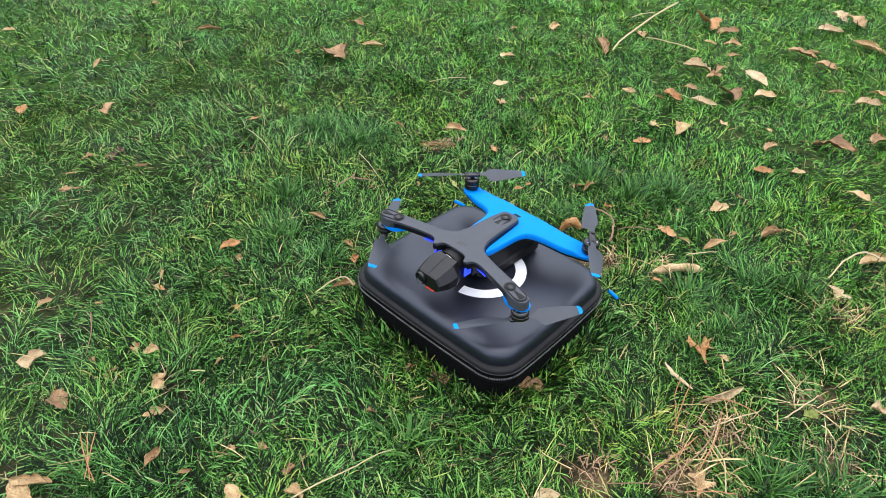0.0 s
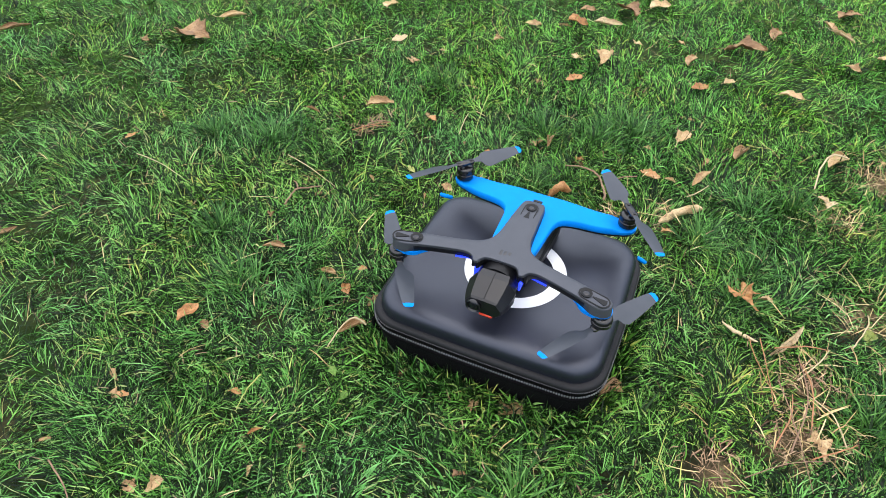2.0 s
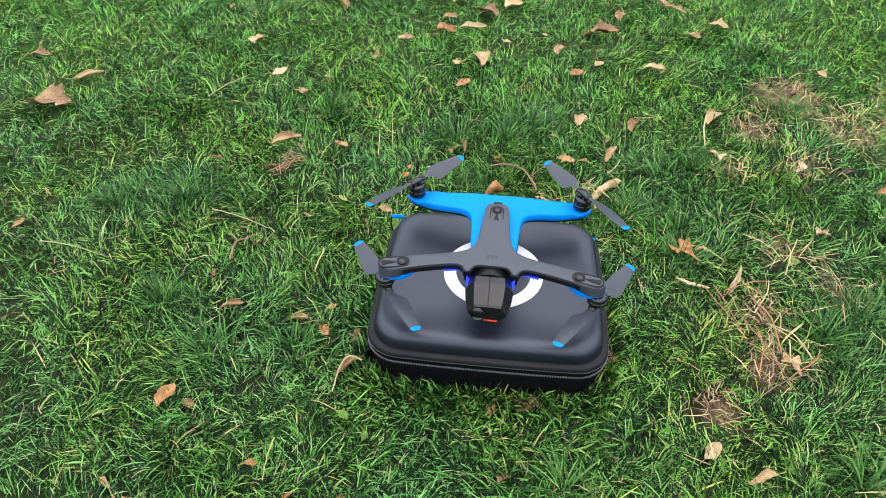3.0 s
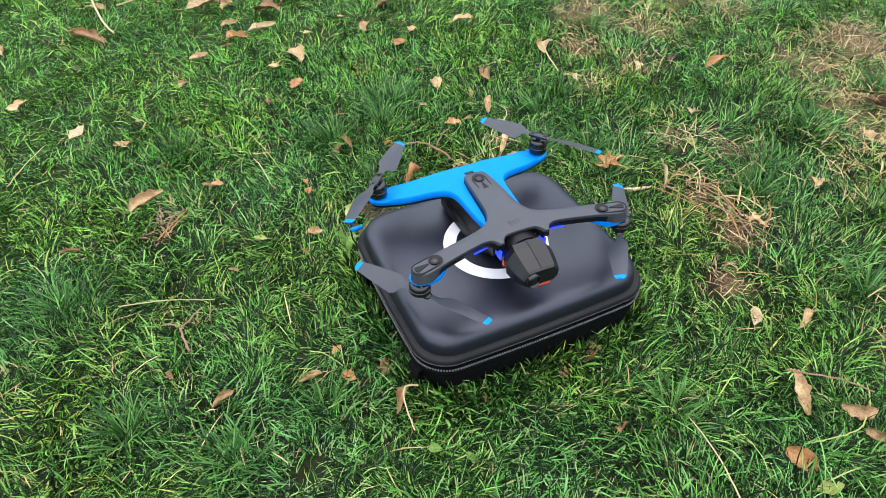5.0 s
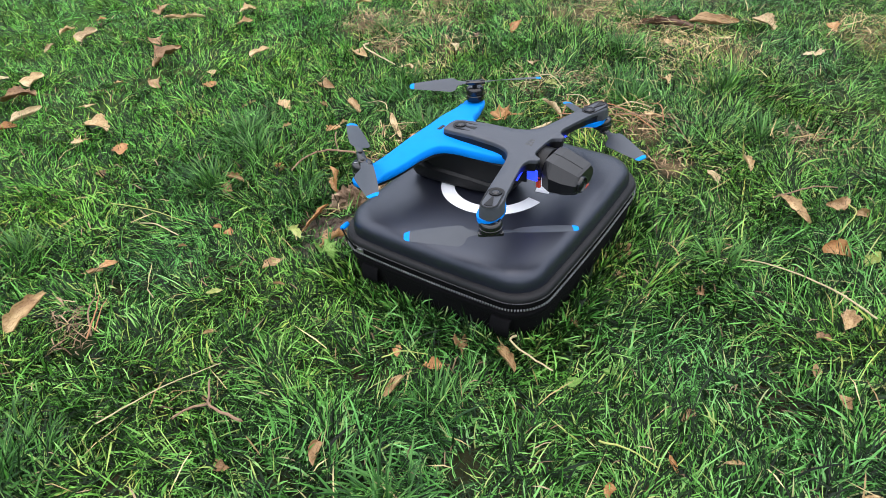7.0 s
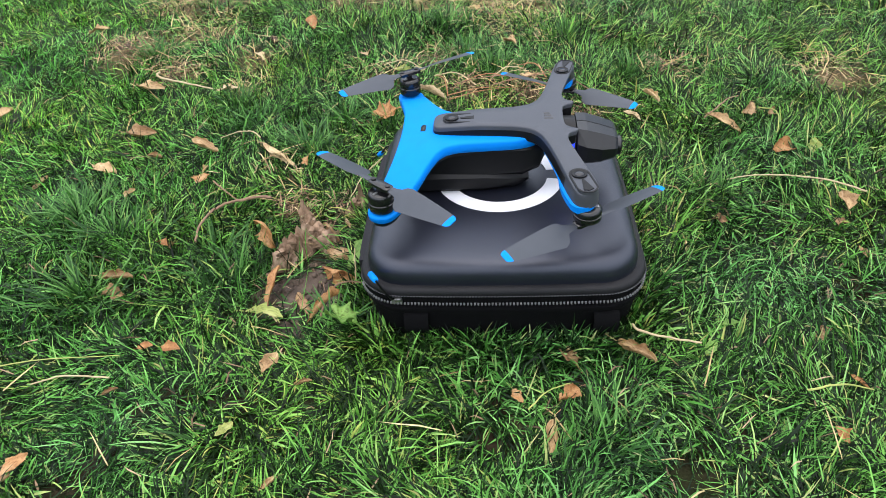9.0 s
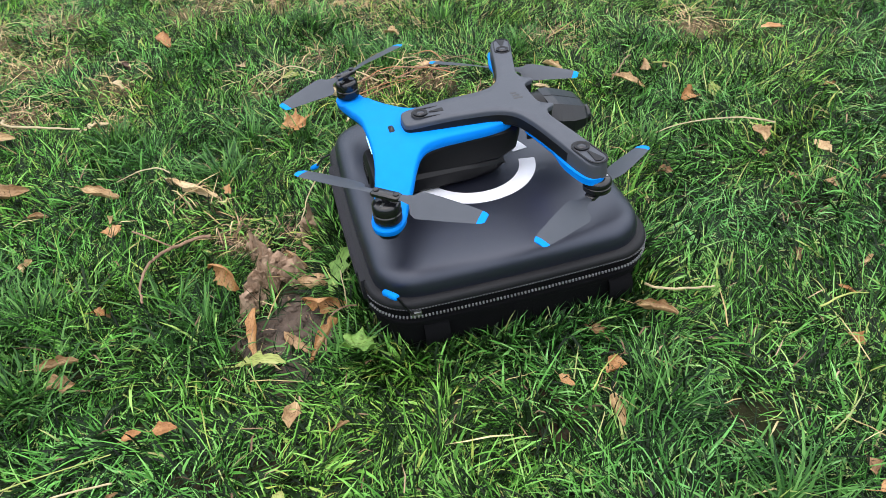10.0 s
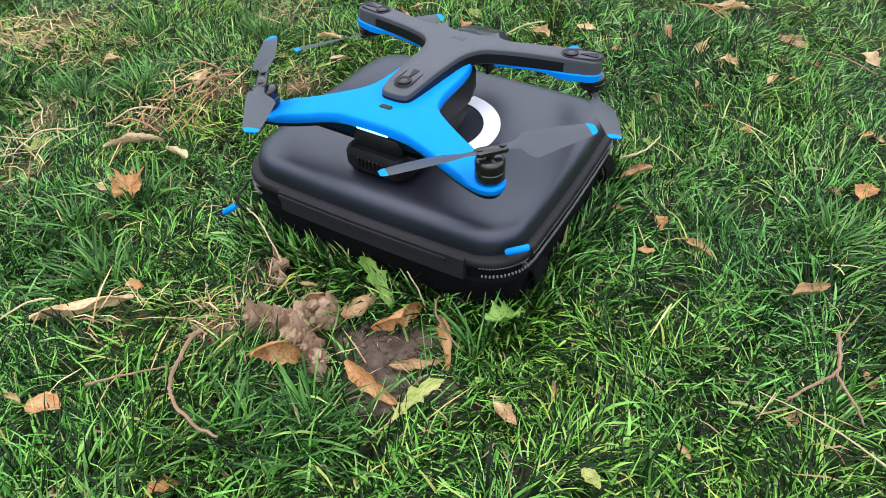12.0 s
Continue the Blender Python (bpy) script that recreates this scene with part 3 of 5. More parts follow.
def fringe():
    """Longer blades left standing against the sides of the case."""
    rs = np.random.RandomState(19)
    n = 26000
    x, y = rs.uniform(-0.19, 0.19, n) + CASE_X, rs.uniform(-0.175, 0.175, n) + CASE_Y
    keep = ~under_case(x, y, 0.004) & under_case(x, y, 0.030)
    x, y = x[keep], y[keep]
    n = len(x)
    away = np.arctan2(y - CASE_Y, x - CASE_X)
    heading = away + rs.normal(0, 1.3, n)
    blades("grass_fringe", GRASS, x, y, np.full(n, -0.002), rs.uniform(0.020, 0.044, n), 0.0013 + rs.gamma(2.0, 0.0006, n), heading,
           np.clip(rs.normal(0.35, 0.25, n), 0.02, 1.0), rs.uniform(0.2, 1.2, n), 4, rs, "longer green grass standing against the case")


def thatch():
    """Clumps of short broken brown bits on worn spots, and a few all over between the blades."""
    rs = np.random.RandomState(29)
    x, y = sown(rs, 260000, 0.0, 1.3)
    keep = (rs.rand(len(x)) < 0.014 + 0.75 * closeness(x, y, THATCH) + 0.12 * closeness(x, y, STRAWY)) & ~under_case(x, y, 0.002)
    x, y = x[keep], y[keep]
    n = len(x)
    blades("dead_thatch", THATCH_BIT, x, y, ground_height(x, y) + rs.uniform(0.001, 0.022, n), rs.uniform(0.006, 0.024, n), rs.uniform(0.0009, 0.0022, n),
           rs.uniform(0, 2 * np.pi, n), rs.normal(1.35, 0.25, n), rs.normal(0.2, 0.5, n), 2, rs, "brown dead thatch matted on worn spots", rs.normal(0, 0.8, n))


tufts()
straw()
thatch()
fringe()


# ---- carrying case ----
def case_outline(inset, n=28):
    """The case seen from above: sides slightly bowed, round corners."""
    a, b, r = 0.146 - inset, 0.129 - inset, 0.037 - inset * 0.5
    pts = []
    for cx, cy, t0 in ((a - r, b - r, 0), (-(a - r), b - r, 90), (-(a - r), -(b - r), 180), (a - r, -(b - r), 270)):
        for i in range(n // 4 + 1):
            t = radians(t0 + 90 * i / (n // 4))
            pts.append(Vector((cx + r * math.cos(t), cy + r * math.sin(t))))
    dense = []
    for p, q in zip(pts, pts[1:] + pts[:1]):
        k = max(1, int((q - p).length / 0.012))
        dense += [p.lerp(q, i / k) for i in range(k)]
    for p in dense:
        u, v = p.x / a, p.y / b
        p.x += math.copysign(0.0035 * (1 - v * v), u) * abs(u) ** 4
        p.y += math.copysign(0.0035 * (1 - u * u), v) * abs(v) ** 4
    return dense


def resampled(outline, n):
    """n even steps along a closed outline."""
    d = [0.0]
    ring = outline + outline[:1]
    for p, q in zip(ring, ring[1:]):
        d.append(d[-1] + (q - p).length)
    out, k = [], 0
    for i in range(n):
        s = d[-1] * i / n
        while d[k + 1] < s:
            k += 1
        out.append(ring[k].lerp(ring[k + 1], (s - d[k]) / max(d[k + 1] - d[k], 1e-9)))
    return out


def case_ring(inset, z, n=160):
    return [(p.x, p.y, z) for p in resampled(case_outline(inset), n)]


def carrying_case():
    case = thing("carrying_case", pose(CASE_X, CASE_Y, 0), "black zipped hard carrying case with leather-grained lid, lying on the grass", "case")
    bm = bmesh.new()
    loft(bm, [case_ring(d, z) for d, z in ((0.016, -0.006), (0.010, 0.004), (0.007, 0.02), (0.004, 0.042), (0.002, 0.046), (0.002, 0.05), (0.004, 0.051))])
    part("base", bm, FABRIC, case, "black fabric lower shell")
    bm = bmesh.new()
    loft(bm, [case_ring(d, z) for d, z in ((0.0045, 0.0505), (0.0045, 0.0665))])
    part("zipper_tape", bm, FABRIC, case)
    bm = bmesh.new()
    loft(bm, [case_ring(d, z) for d, z in ((0.004, 0.0655), (0.0008, 0.0662), (0.0002, 0.068), (0.0012, 0.072), (0.003, 0.0735), (0.008, 0.0737))])
    part("piping", bm, PIPING, case, "black fabric binding below the lid")
    bm = bmesh.new()
    prof = ((0.0075, 0.0728), (0.0076, 0.0780), (0.0083, 0.0842), (0.0105, 0.0892), (0.0142, 0.0924), (0.0192, 0.0942), (0.0255, 0.0950), (0.036, 0.0953), (0.055, 0.0955), (0.066, 0.0956))
    loft(bm, [case_ring(d, z) for d, z in prof])
    part("lid", bm, LEATHER, case, "padded black leather-grained lid with rounded shoulders")
    # teeth round the front and both sides; the back is the hinge
    bm = bmesh.new()
    line = resampled(case_outline(0.0012), 330)
    for i, p in enumerate(line):
        if p.y > 0.105 and abs(p.x) < 0.115:
            continue
        q = line[(i + 1) % len(line)]
        t = (q - p).normalized()
        o = Vector((t.y, -t.x))
        for z0, z1 in ((0.0572, 0.0591),):
            c = [p + o * d + t * s for d, s in ((0.0002, 0), (0.0019, 0.0003), (0.0019, 0.0013), (0.0002, 0.0016))]
            loft(bm, [[(v.x, v.y, z0) for v in c], [(v.x, v.y, z1) for v in c]])
    tagged(part("zipper_teeth", bm, TEETH, case, "small grey zip teeth", smooth=False), kind="stuff")
    # stitching along the binding
    bm = bmesh.new()
    line = resampled(case_outline(0.0), 380)
    for i, p in enumerate(line):
        if p.y > 0.105 and abs(p.x) < 0.115:
            continue
        t = (line[(i + 1) % len(line)] - p).normalized()
        o = Vector((t.y, -t.x))
        c = [p + o * d + t * s for d, s in ((-0.001, 0), (0.0005, 0.0), (0.0005, 0.0016), (-0.001, 0.0016))]
        loft(bm, [[(v.x, v.y, 0.0667) for v in c], [(v.x, v.y, 0.0673) for v in c]])
    tagged(part("stitching", bm, STITCH, case, "grey stitches along the binding", smooth=False), kind="stuff")
    # hinge panel along the back
    bm = bmesh.new()
    for x0, x1, z0, z1, d in ((-0.104, 0.088, 0.0505, 0.0735, 0.0018), (-0.088, 0.088, 0.0645, 0.0705, 0.0034)):
        cols = []
        for i in range(25):
            x = x0 + (x1 - x0) * i / 24
            y = 0.129 + 0.0035 * (1 - (x / 0.146) ** 2)
            cols.append([(x, y - 0.004, z0), (x, y + d, z0 + 0.001), (x, y + d, z1 - 0.001), (x, y - 0.004, z1)])
        loft(bm, cols)
    part("hinge_panel", bm, HINGE, case, "stitched fabric hinge along the back")
    # webbing loops on one side
    for y in (0.078, -0.093):
        bm = bmesh.new()
        rows = []
        for dx, z in ((0.002, 0.044), (-0.0015, 0.043), (-0.0045, 0.037), (-0.005, 0.028), (-0.002, 0.021), (0.006, 0.019)):
            rows.append([(-0.146 + dx, y - 0.011, z), (-0.146 + dx, y + 0.011, z), (-0.1438 + dx, y + 0.011, z - 0.001), (-0.1438 + dx, y - 0.011, z - 0.001)])
        loft(bm, rows)
        part("webbing_loop", bm, FABRIC, case)
    # printed ring with a gap to the front
    bm = bmesh.new()
    rows = []
    for i in range(97):
        t = radians(-90 + 9 + 342 * i / 96)
        c, s = math.cos(t), math.sin(t)
        rows.append([(0.0485 * c, 0.0485 * s, 0.0957), (0.0645 * c, 0.0645 * s, 0.0955), (0.0645 * c, 0.0645 * s, 0.0961), (0.0485 * c, 0.0485 * s, 0.0963)])
    loft(bm, rows)
    ring = part("printed_ring", bm, WHITE, case, "white ring printed on the lid")
    ring.location = (0.002, 0.0, 0.0)
    # zip pulls: slider, cord and blue rubber end
    for slider, cord, end in (
            ((-0.140, 0.094, 0.058), ((-0.146, 0.098, 0.062), (-0.151, 0.104, 0.078), (-0.1505, 0.1085, 0.0882)), (-0.1335, 0.1165, 0.0815)),
            ((0.134, 0.112, 0.058), ((0.138, 0.121, 0.060), (0.137, 0.138, 0.055), (0.1365, 0.145, 0.047)), (0.151, 0.151, 0.036))):
        bm = bmesh.new()
        x, y, z = slider
        box(bm, x - 0.005, x + 0.005, y - 0.005, y + 0.005, z - 0.0035, z + 0.0035)
        pull = part("zipper_pull", bm, STEEL, case, "zip slider with a corded blue pull")
        bm = bmesh.new()
        tube(bm, (slider,) + cord, 0.0011, 0.0011)
        part("cord", bm, BLACK, pull)
        bm = bmesh.new()
        a, b = Vector(cord[-1]), Vector(end)
        pts = [a.lerp(b, f) for f in (0, 0.06, 0.5, 0.94, 1)]
        rings = []
        d = (b - a).normalized()
        u = d.cross(Vector((0, 0, 1))).normalized()
        v = u.cross(d)
        for p, r in zip(pts, (0.0018, 0.0029, 0.0031, 0.0029, 0.0018)):
            rings.append([p + r * (u * math.cos(k * math.pi / 5) + v * math.sin(k * math.pi / 5)) for k in range(10)])
        loft(bm, rings)
        part("pull_end", bm, BLUE, pull, "blue rubber pull end")


carrying_case()


# ---- drone ----
DRONE = pose(0.0035, 0, 0, 0, 0, -1.0)


def nav_camera(parent, x, y, z, turn):
    """A lens in an oval recess with a wedge-shaped slot beside it."""
    c, s = math.cos(radians(turn)), math.sin(radians(turn))

    def at(u, v, w):
        return (x + u * c - v * s, y + u * s + v * c, z + w)

    bm = bmesh.new()
    oval = [(0.0195 + 0.0088 * math.cos(radians(a)), 0.0088 * math.sin(radians(a))) for a in range(-90, 91, 15)]
    oval += [(0.0 + 0.0088 * math.cos(radians(a)), 0.0088 * math.sin(radians(a))) for a in range(90, 271, 15)]
    small = [(0.0098 + (u - 0.0098) * 0.91, v * 0.86) for u, v in oval]
    loft(bm, [[at(u, v, -0.002) for u, v in oval], [at(u, v, 0.0005) for u, v in oval], [at(u, v, 0.0002) for u, v in small]])
    pod = part("nav_camera", bm, SHELL, parent)
    bm = bmesh.new()
    loft(bm, [[at(u, v, 0.0001) for u, v in oval], [at(u, v, 0.0007) for u, v in oval], [at(u, v, 0.0007) for u, v in small], [at(u, v, 0.0001) for u, v in small]], False, False)
    part("recess_rim", bm, BLACK, pod)
    bm = bmesh.new()
    for r0, r1, z0, z1 in ((0.0066, 0.0054, 0.0, 0.0016),):
        loft(bm, [[at(r * math.cos(a), r * math.sin(a), w) for a in [k * math.pi / 12 for k in range(24)]] for r, w in ((r0, z0), (r0, z1), (r1, z1), (0.0042, 0.0009))], True, True)
    part("lens_barrel", bm, BLACK, pod)
    bm = bmesh.new()
    loft(bm, [[at(r * math.cos(a), r * math.sin(a), w) for a in [k * math.pi / 10 for k in range(20)]] for r, w in ((0.0040, 0.0010), (0.0034, 0.0015), (0.002, 0.0019), (0.0008, 0.0020))])
    part("lens", bm, LENS, pod, "dark glass wide-angle lens")
    bm = bmesh.new()
    wedge = [(0.0080, -0.0007), (0.0235, -0.0042), (0.0250, 0.0), (0.0235, 0.0042), (0.0080, 0.0007)]
    loft(bm, [[at(u, v, -0.0005) for u, v in wedge], [at(u, v, 0.0009) for u, v in wedge]])
    part("slot", bm, BLACK, pod)


def motor(parent, x, y, z0, z1):
    bm = bmesh.new()
    h = z1 - z0
    turned(bm, [(0.0108, z0), (0.0116, z0 + 0.001), (0.0116, z0 + h * 0.42), (0.0109, z0 + h * 0.46), (0.0109, z0 + h * 0.54), (0.0116, z0 + h * 0.58), (0.0116, z1 - 0.0025), (0.0104, z1 - 0.0008), (0.009, z1)], 28, x, y)
    can = part("motor", bm, GLOSS, parent, "black round motor")
    bm = bmesh.new()
    for k in range(3):
        a = k * 2 * math.pi / 3 + 0.4
        p = [(x + r * math.cos(a + t), y + r * math.sin(a + t)) for r, t in ((0.004, -0.25), (0.0086, -0.12), (0.0086, 0.12), (0.004, 0.25))]
        loft(bm, [[(u, v, z1 - 0.0005) for u, v in p], [(u, v, z1 + 0.0006) for u, v in p]])
    part("spokes", bm, STEEL, can)
    bm = bmesh.new()
    turned(bm, [(0.0031, z1), (0.0031, z1 + 0.0045), (0.0022, z1 + 0.005)], 12, x, y)
    part("shaft", bm, BLACK, can)
    return can


def propeller(parent, x, y, z, turn, twist):
    """Two folding blades on a hub. twist: +1 or -1, the way it spins."""
    bm = bmesh.new()
    c, s = math.cos(radians(turn)), math.sin(radians(turn))

    def at(u, v, w):
        return (x + u * c - v * s, y + u * s + v * c, z + w)

    ends = [(-0.0125, -0.0032), (-0.0105, -0.0046), (0.0105, -0.0046), (0.0125, -0.0032), (0.0125, 0.0032), (0.0105, 0.0046), (-0.0105, 0.0046), (-0.0125, 0.0032)]
    loft(bm, [[at(u, v, -0.002) for u, v in ends], [at(u, v, 0.0008) for u, v in ends], [at(u * 0.9, v * 0.8, 0.0018) for u, v in ends]])
    hub = part("propeller", bm, GLOSS, parent, "two-bladed grey folding propeller with blue tips")
    bm = bmesh.new()
    for u in (-0.0092, 0.0092):
        loft(bm, [[at(u + r * math.cos(k * math.pi / 5), r * math.sin(k * math.pi / 5), w) for k in range(10)] for r, w in ((0.0024, 0.001), (0.0024, 0.0027), (0.0015, 0.003))])
    part("hinge_pin", bm, GIMBAL, hub)

    def blade(stations, flip):
        rings = []
        for r, lead, trail, pitch in stations:
            k = math.tan(radians(pitch)) * twist
            row = []
            for f, th in ((0.0, 0.0), (0.3, 0.0007), (0.65, 0.0006), (1.0, 0.0), (0.65, -0.0004), (0.3, -0.0004)):
                v = (lead + (trail - lead) * f) * twist
                w = -k * v + th + 0.0004 * math.sin(r / 0.085 * 3.0)
                row.append(at(flip * r, flip * v, w))
            rings.append(row)
        b = bmesh.new()
        loft(b, rings)
        return b

    main = ((0.008, -0.0035, 0.0035, 4), (0.016, -0.0035, 0.0035, 10), (0.0225, -0.0045, 0.0045, 20), (0.0265, -0.0075, 0.011, 24), (0.032, -0.0085, 0.0138, 23),
            (0.045, -0.0083, 0.0125, 19), (0.06, -0.0075, 0.0105, 16), (0.072, -0.0068, 0.0085, 13), (0.0792, -0.006, 0.0072, 11))
    tip = ((0.0792, -0.006, 0.0072, 11), (0.0825, -0.0052, 0.0064, 10), (0.0848, -0.0035, 0.0045, 10))
    for flip in (1, -1):
        part("blade", blade(main, flip), BLADE, hub)
        part("blade_tip", blade(tip, flip), BLUE, hub, "blue blade tip")


def drone():
    d = thing("drone", DRONE, "grey and blue quadcopter drone with unfolded propellers on its case", "drone")
    # grey upper shell: front arms and spine in one moulding
    top = rounded(mirrored([(0.010, -0.0985), (0.0185, -0.0995), (0.0225, -0.1105), (0.0325, -0.1105), (0.0375, -0.0985), (0.062, -0.1040), (0.100, -0.1142), (0.116, -0.1188), (0.130, -0.1165), (0.1370, -0.1052),
                            (0.1335, -0.0935), (0.118, -0.0882), (0.085, -0.0812), (0.052, -0.0735), (0.032, -0.0660), (0.0245, -0.0520), (0.0225, -0.0300), (0.0205, 0.0000),
                            (0.0190, 0.0200), (0.0165, 0.0300), (0.0090, 0.0340)]), 3)
    bm = bmesh.new()

    def crown(x, y):
        drop = 0.0022 * max(0.0, (abs(x) - 0.06) / 0.07) ** 2
        back = 0.0045 * max(0.0, (y + 0.02) / 0.055) ** 1.5 if y > -0.02 else 0.0
        return -drop - back
    plate(bm, offset(top, 0.0032), ((0.0030, 0.1490), (0.0010, 0.1494), (-0.0004, 0.1510), (0.0005, 0.1592), (0.0008, 0.1622), (0.0012, 0.1632), (0.0019, 0.1637)), 0.007, crown, lambda x: 0.006 * min(1.0, max(0.0, (0.112 - abs(x)) / 0.018)))
    # the sides of the arms and spine are black below the grey plate, up to the pods
    dark = bm.copy()
    for mesh, keep_dark in ((bm, False), (dark, True)):
        mids = [(f, f.calc_center_median()) for f in mesh.faces]
        drop = [f for f, c in mids if (c.z - crown(c.x, c.y) < 0.1593 and abs(c.x) < 0.102) != keep_dark]
        bmesh.ops.delete(mesh, geom=drop, context="FACES")
    shell = part("top_shell", bm, SHELL, d, "matt grey upper shell")
    part("shell_side", dark, BLACK, shell, "black recessed side of the shell")
    # blue rear body with swept rear arms
    blue = rounded(mirrored([(0.014, -0.0720), (0.0225, -0.0680), (0.0285, -0.0500), (0.0305, -0.0200), (0.0320, 0.0050), (0.0380, 0.0200), (0.0560, 0.0300), (0.0820, 0.0400), (0.1020, 0.0490), (0.1160, 0.0530),
                             (0.1268, 0.0630), (0.1232, 0.0770), (0.1112, 0.0812), (0.0955, 0.0768), (0.0700, 0.0700), (0.0400, 0.0640), (0.0150, 0.0625)]), 3)
    bm = bmesh.new()

    def slope(x, y):
        s = min(1.0, max(0.0, (abs(x) - 0.020) / 0.085))
        tail = 0.004 * max(0.0, (y - 0.025) / 0.04) ** 2 * (1 - s)
        return -0.0145 * s * s * (3 - 2 * s) - tail
    plate(bm, blue, ((0.0040, 0.1425), (0.0012, 0.1428), (0.0003, 0.1438), (0.0, 0.1480), (0.0003, 0.1514), (0.0010, 0.1526), (0.0022, 0.1531)), 0.007, slope)
    for v in bm.verts:
        off = math.hypot(abs(v.co.x) - 0.1125, v.co.y - 0.0665)
        if v.co.z > 0.1360 and off < 0.024:
            v.co.z -= 0.0034 * min(1.0, (0.024 - off) / 0.008)
    part("rear_body", bm, BLUE, d, "bright blue rear body with two swept arms")
    bm = bmesh.new()
    plate(bm, offset(blue, 0.003), ((0.003, 0.1370), (0.0006, 0.1382), (0.0, 0.1428)), 0.01, slope)
    part("rear_underside", bm, BLACK, d)
    # blue trims under the front pods
    for sx in (1, -1):
        half = [(0.040, -0.0885), (0.070, -0.0960), (0.090, -0.1030), (0.099, -0.1106), (0.114, -0.1150), (0.1285, -0.1130), (0.1355, -0.1042), (0.1328, -0.0930), (0.118, -0.0877), (0.085, -0.0810), (0.050, -0.0735), (0.036, -0.0700)]
        pts = rounded([(sx * x, y) for x, y in (half if sx > 0 else half[::-1])], 2)
        bm = bmesh.new()

        def lift(x, y):
            return 0.0040 * min(1.0, max(0.0, (0.102 - abs(x)) / 0.018)) - 0.0005
        pod = [1.0 - min(1.0, max(0.0, (abs(p.x) - 0.088) / 0.012)) for p in pts]
        rings = []
        for e, z in ((0.0034, 0.1432), (0.0012, 0.1440), (0.0009, 0.1494), (0.005, 0.1500)):
            shape = zip(offset(pts, e), offset(pts, e + 0.002), pod)
            rings.append([(p.x + (q.x - p.x) * f, p.y + (q.y - p.y) * f, z + (lift(p.x, p.y) if z < 0.146 else 0)) for p, q, f in shape])
        loft(bm, rings)
        part("front_arm_trim", bm, BLUE, d, "blue trim under the front arm")
    # belly and battery
    bm = bmesh.new()
    rings = []
    for y, w, z0, z1 in ((-0.078, 0.016, 0.128, 0.146), (-0.072, 0.023, 0.117, 0.147), (-0.055, 0.0265, 0.111, 0.147), (0.0, 0.028, 0.109, 0.146), (0.035, 0.029, 0.109, 0.143), (0.055, 0.026, 0.111, 0.138), (0.060, 0.022, 0.115, 0.134)):
        k = min(0.006, w * 0.4)
        rings.append([(w - k, y, z0), (w, y, z0 + k), (w, y, z1 - k), (w - k, y, z1), (k - w, y, z1), (-w, y, z1 - k), (-w, y, z0 + k), (k - w, y, z0)])
    loft(bm, rings)
    part("belly", bm, BLACK, d, "black underside body")
    bm = bmesh.new()
    rings = []
    for y, w, z0, z1 in ((-0.062, 0.020, 0.102, 0.110), (-0.050, 0.026, 0.0985, 0.114), (-0.020, 0.030, 0.0965, 0.118), (0.040, 0.033, 0.0965, 0.119), (0.058, 0.032, 0.0965, 0.121), (0.066, 0.028, 0.099, 0.121), (0.069, 0.023, 0.103, 0.118)):
        k = 0.005
        rings.append([(w - k, y, z0), (w, y, z0 + k), (w, y, z1 - k), (w - k, y, z1), (k - w, y, z1), (-w, y, z1 - k), (-w, y, z0 + k), (k - w, y, z0)])
    loft(bm, rings)
    battery = part("battery", bm, BLACK, d, "black battery block slid in from the back")
    bm = bmesh.new()
    for i in range(7):
        x = -0.012 + i * 0.004
        box(bm, x, x + 0.0018, 0.0672, 0.0702, 0.106, 0.1155, 0.0003)
    part("grip_ribs", bm, BLACK, battery)
    # small marks: port on the blue tail, plain emblem on the shell, pale strip on the tail edge
    bm = bmesh.new()
    box(bm, -0.0062, 0.0062, 0.0375, 0.0430, 0.1500, 0.1532, 0.0009)
    port = part("port", bm, BLACK, d)
    bm = bmesh.new()
    box(bm, -0.0040, 0.0040, 0.0395, 0.0410, 0.1520, 0.1535, 0.0003)
    part("contact", bm, GLOSS, port)
    bm = bmesh.new()
    for k in range(3):
        box(bm, -0.0070 + k * 0.0050, -0.0035 + k * 0.0050, -0.0845 + k * 0.0015, -0.0760, 0.1625, 0.16390, 0.0002)
    part("emblem", bm, EMBLEM, d, "small dark emblem")
    bm = bmesh.new()
    box(bm, -0.016, 0.016, 0.0612, 0.0632, 0.1392, 0.1412, 0.0006)
    part("tail_light", bm, PALE_LED, d, "pale light strip on the tail edge")
    # lamps in the notches beside the camera head
    for sx in (1, -1):
        bm = bmesh.new()
        x0, x1 = sorted((sx * 0.0262, sx * 0.0285))
        box(bm, x0, x1, -0.1035, -0.0900, 0.1360, 0.1490, 0.0006)
        part("indicator_light", bm, BLUE_LED, d, "glowing blue indicator light")
        bm = bmesh.new()
        x0, x1 = sorted((sx * 0.0287, sx * 0.0315))
        box(bm, x0, x1, -0.0920, -0.0800, 0.1330, 0.1500, 0.0008)
        part("lamp_bracket", bm, BLACK, d)
        # reflection of the blue lamp under the arm, added as a glowing sliver
        bm = bmesh.new()
        ends = []
        for x, y in ((0.0345, -0.0900), (0.0560, -0.0950)):
            ends.append([(sx * x, y - 0.0006, 0.1488), (sx * x, y + 0.0022, 0.1488), (sx * x, y + 0.0022, 0.1496), (sx * x, y - 0.0006, 0.1496)])
        loft(bm, ends)
        part("led_reflection", bm, BLUE_LED, d, "thin blue reflection of the indicator light under the front arm, made as a glowing strip")
    # gimbal: yoke and camera head
    bm = bmesh.new()
    rings = []
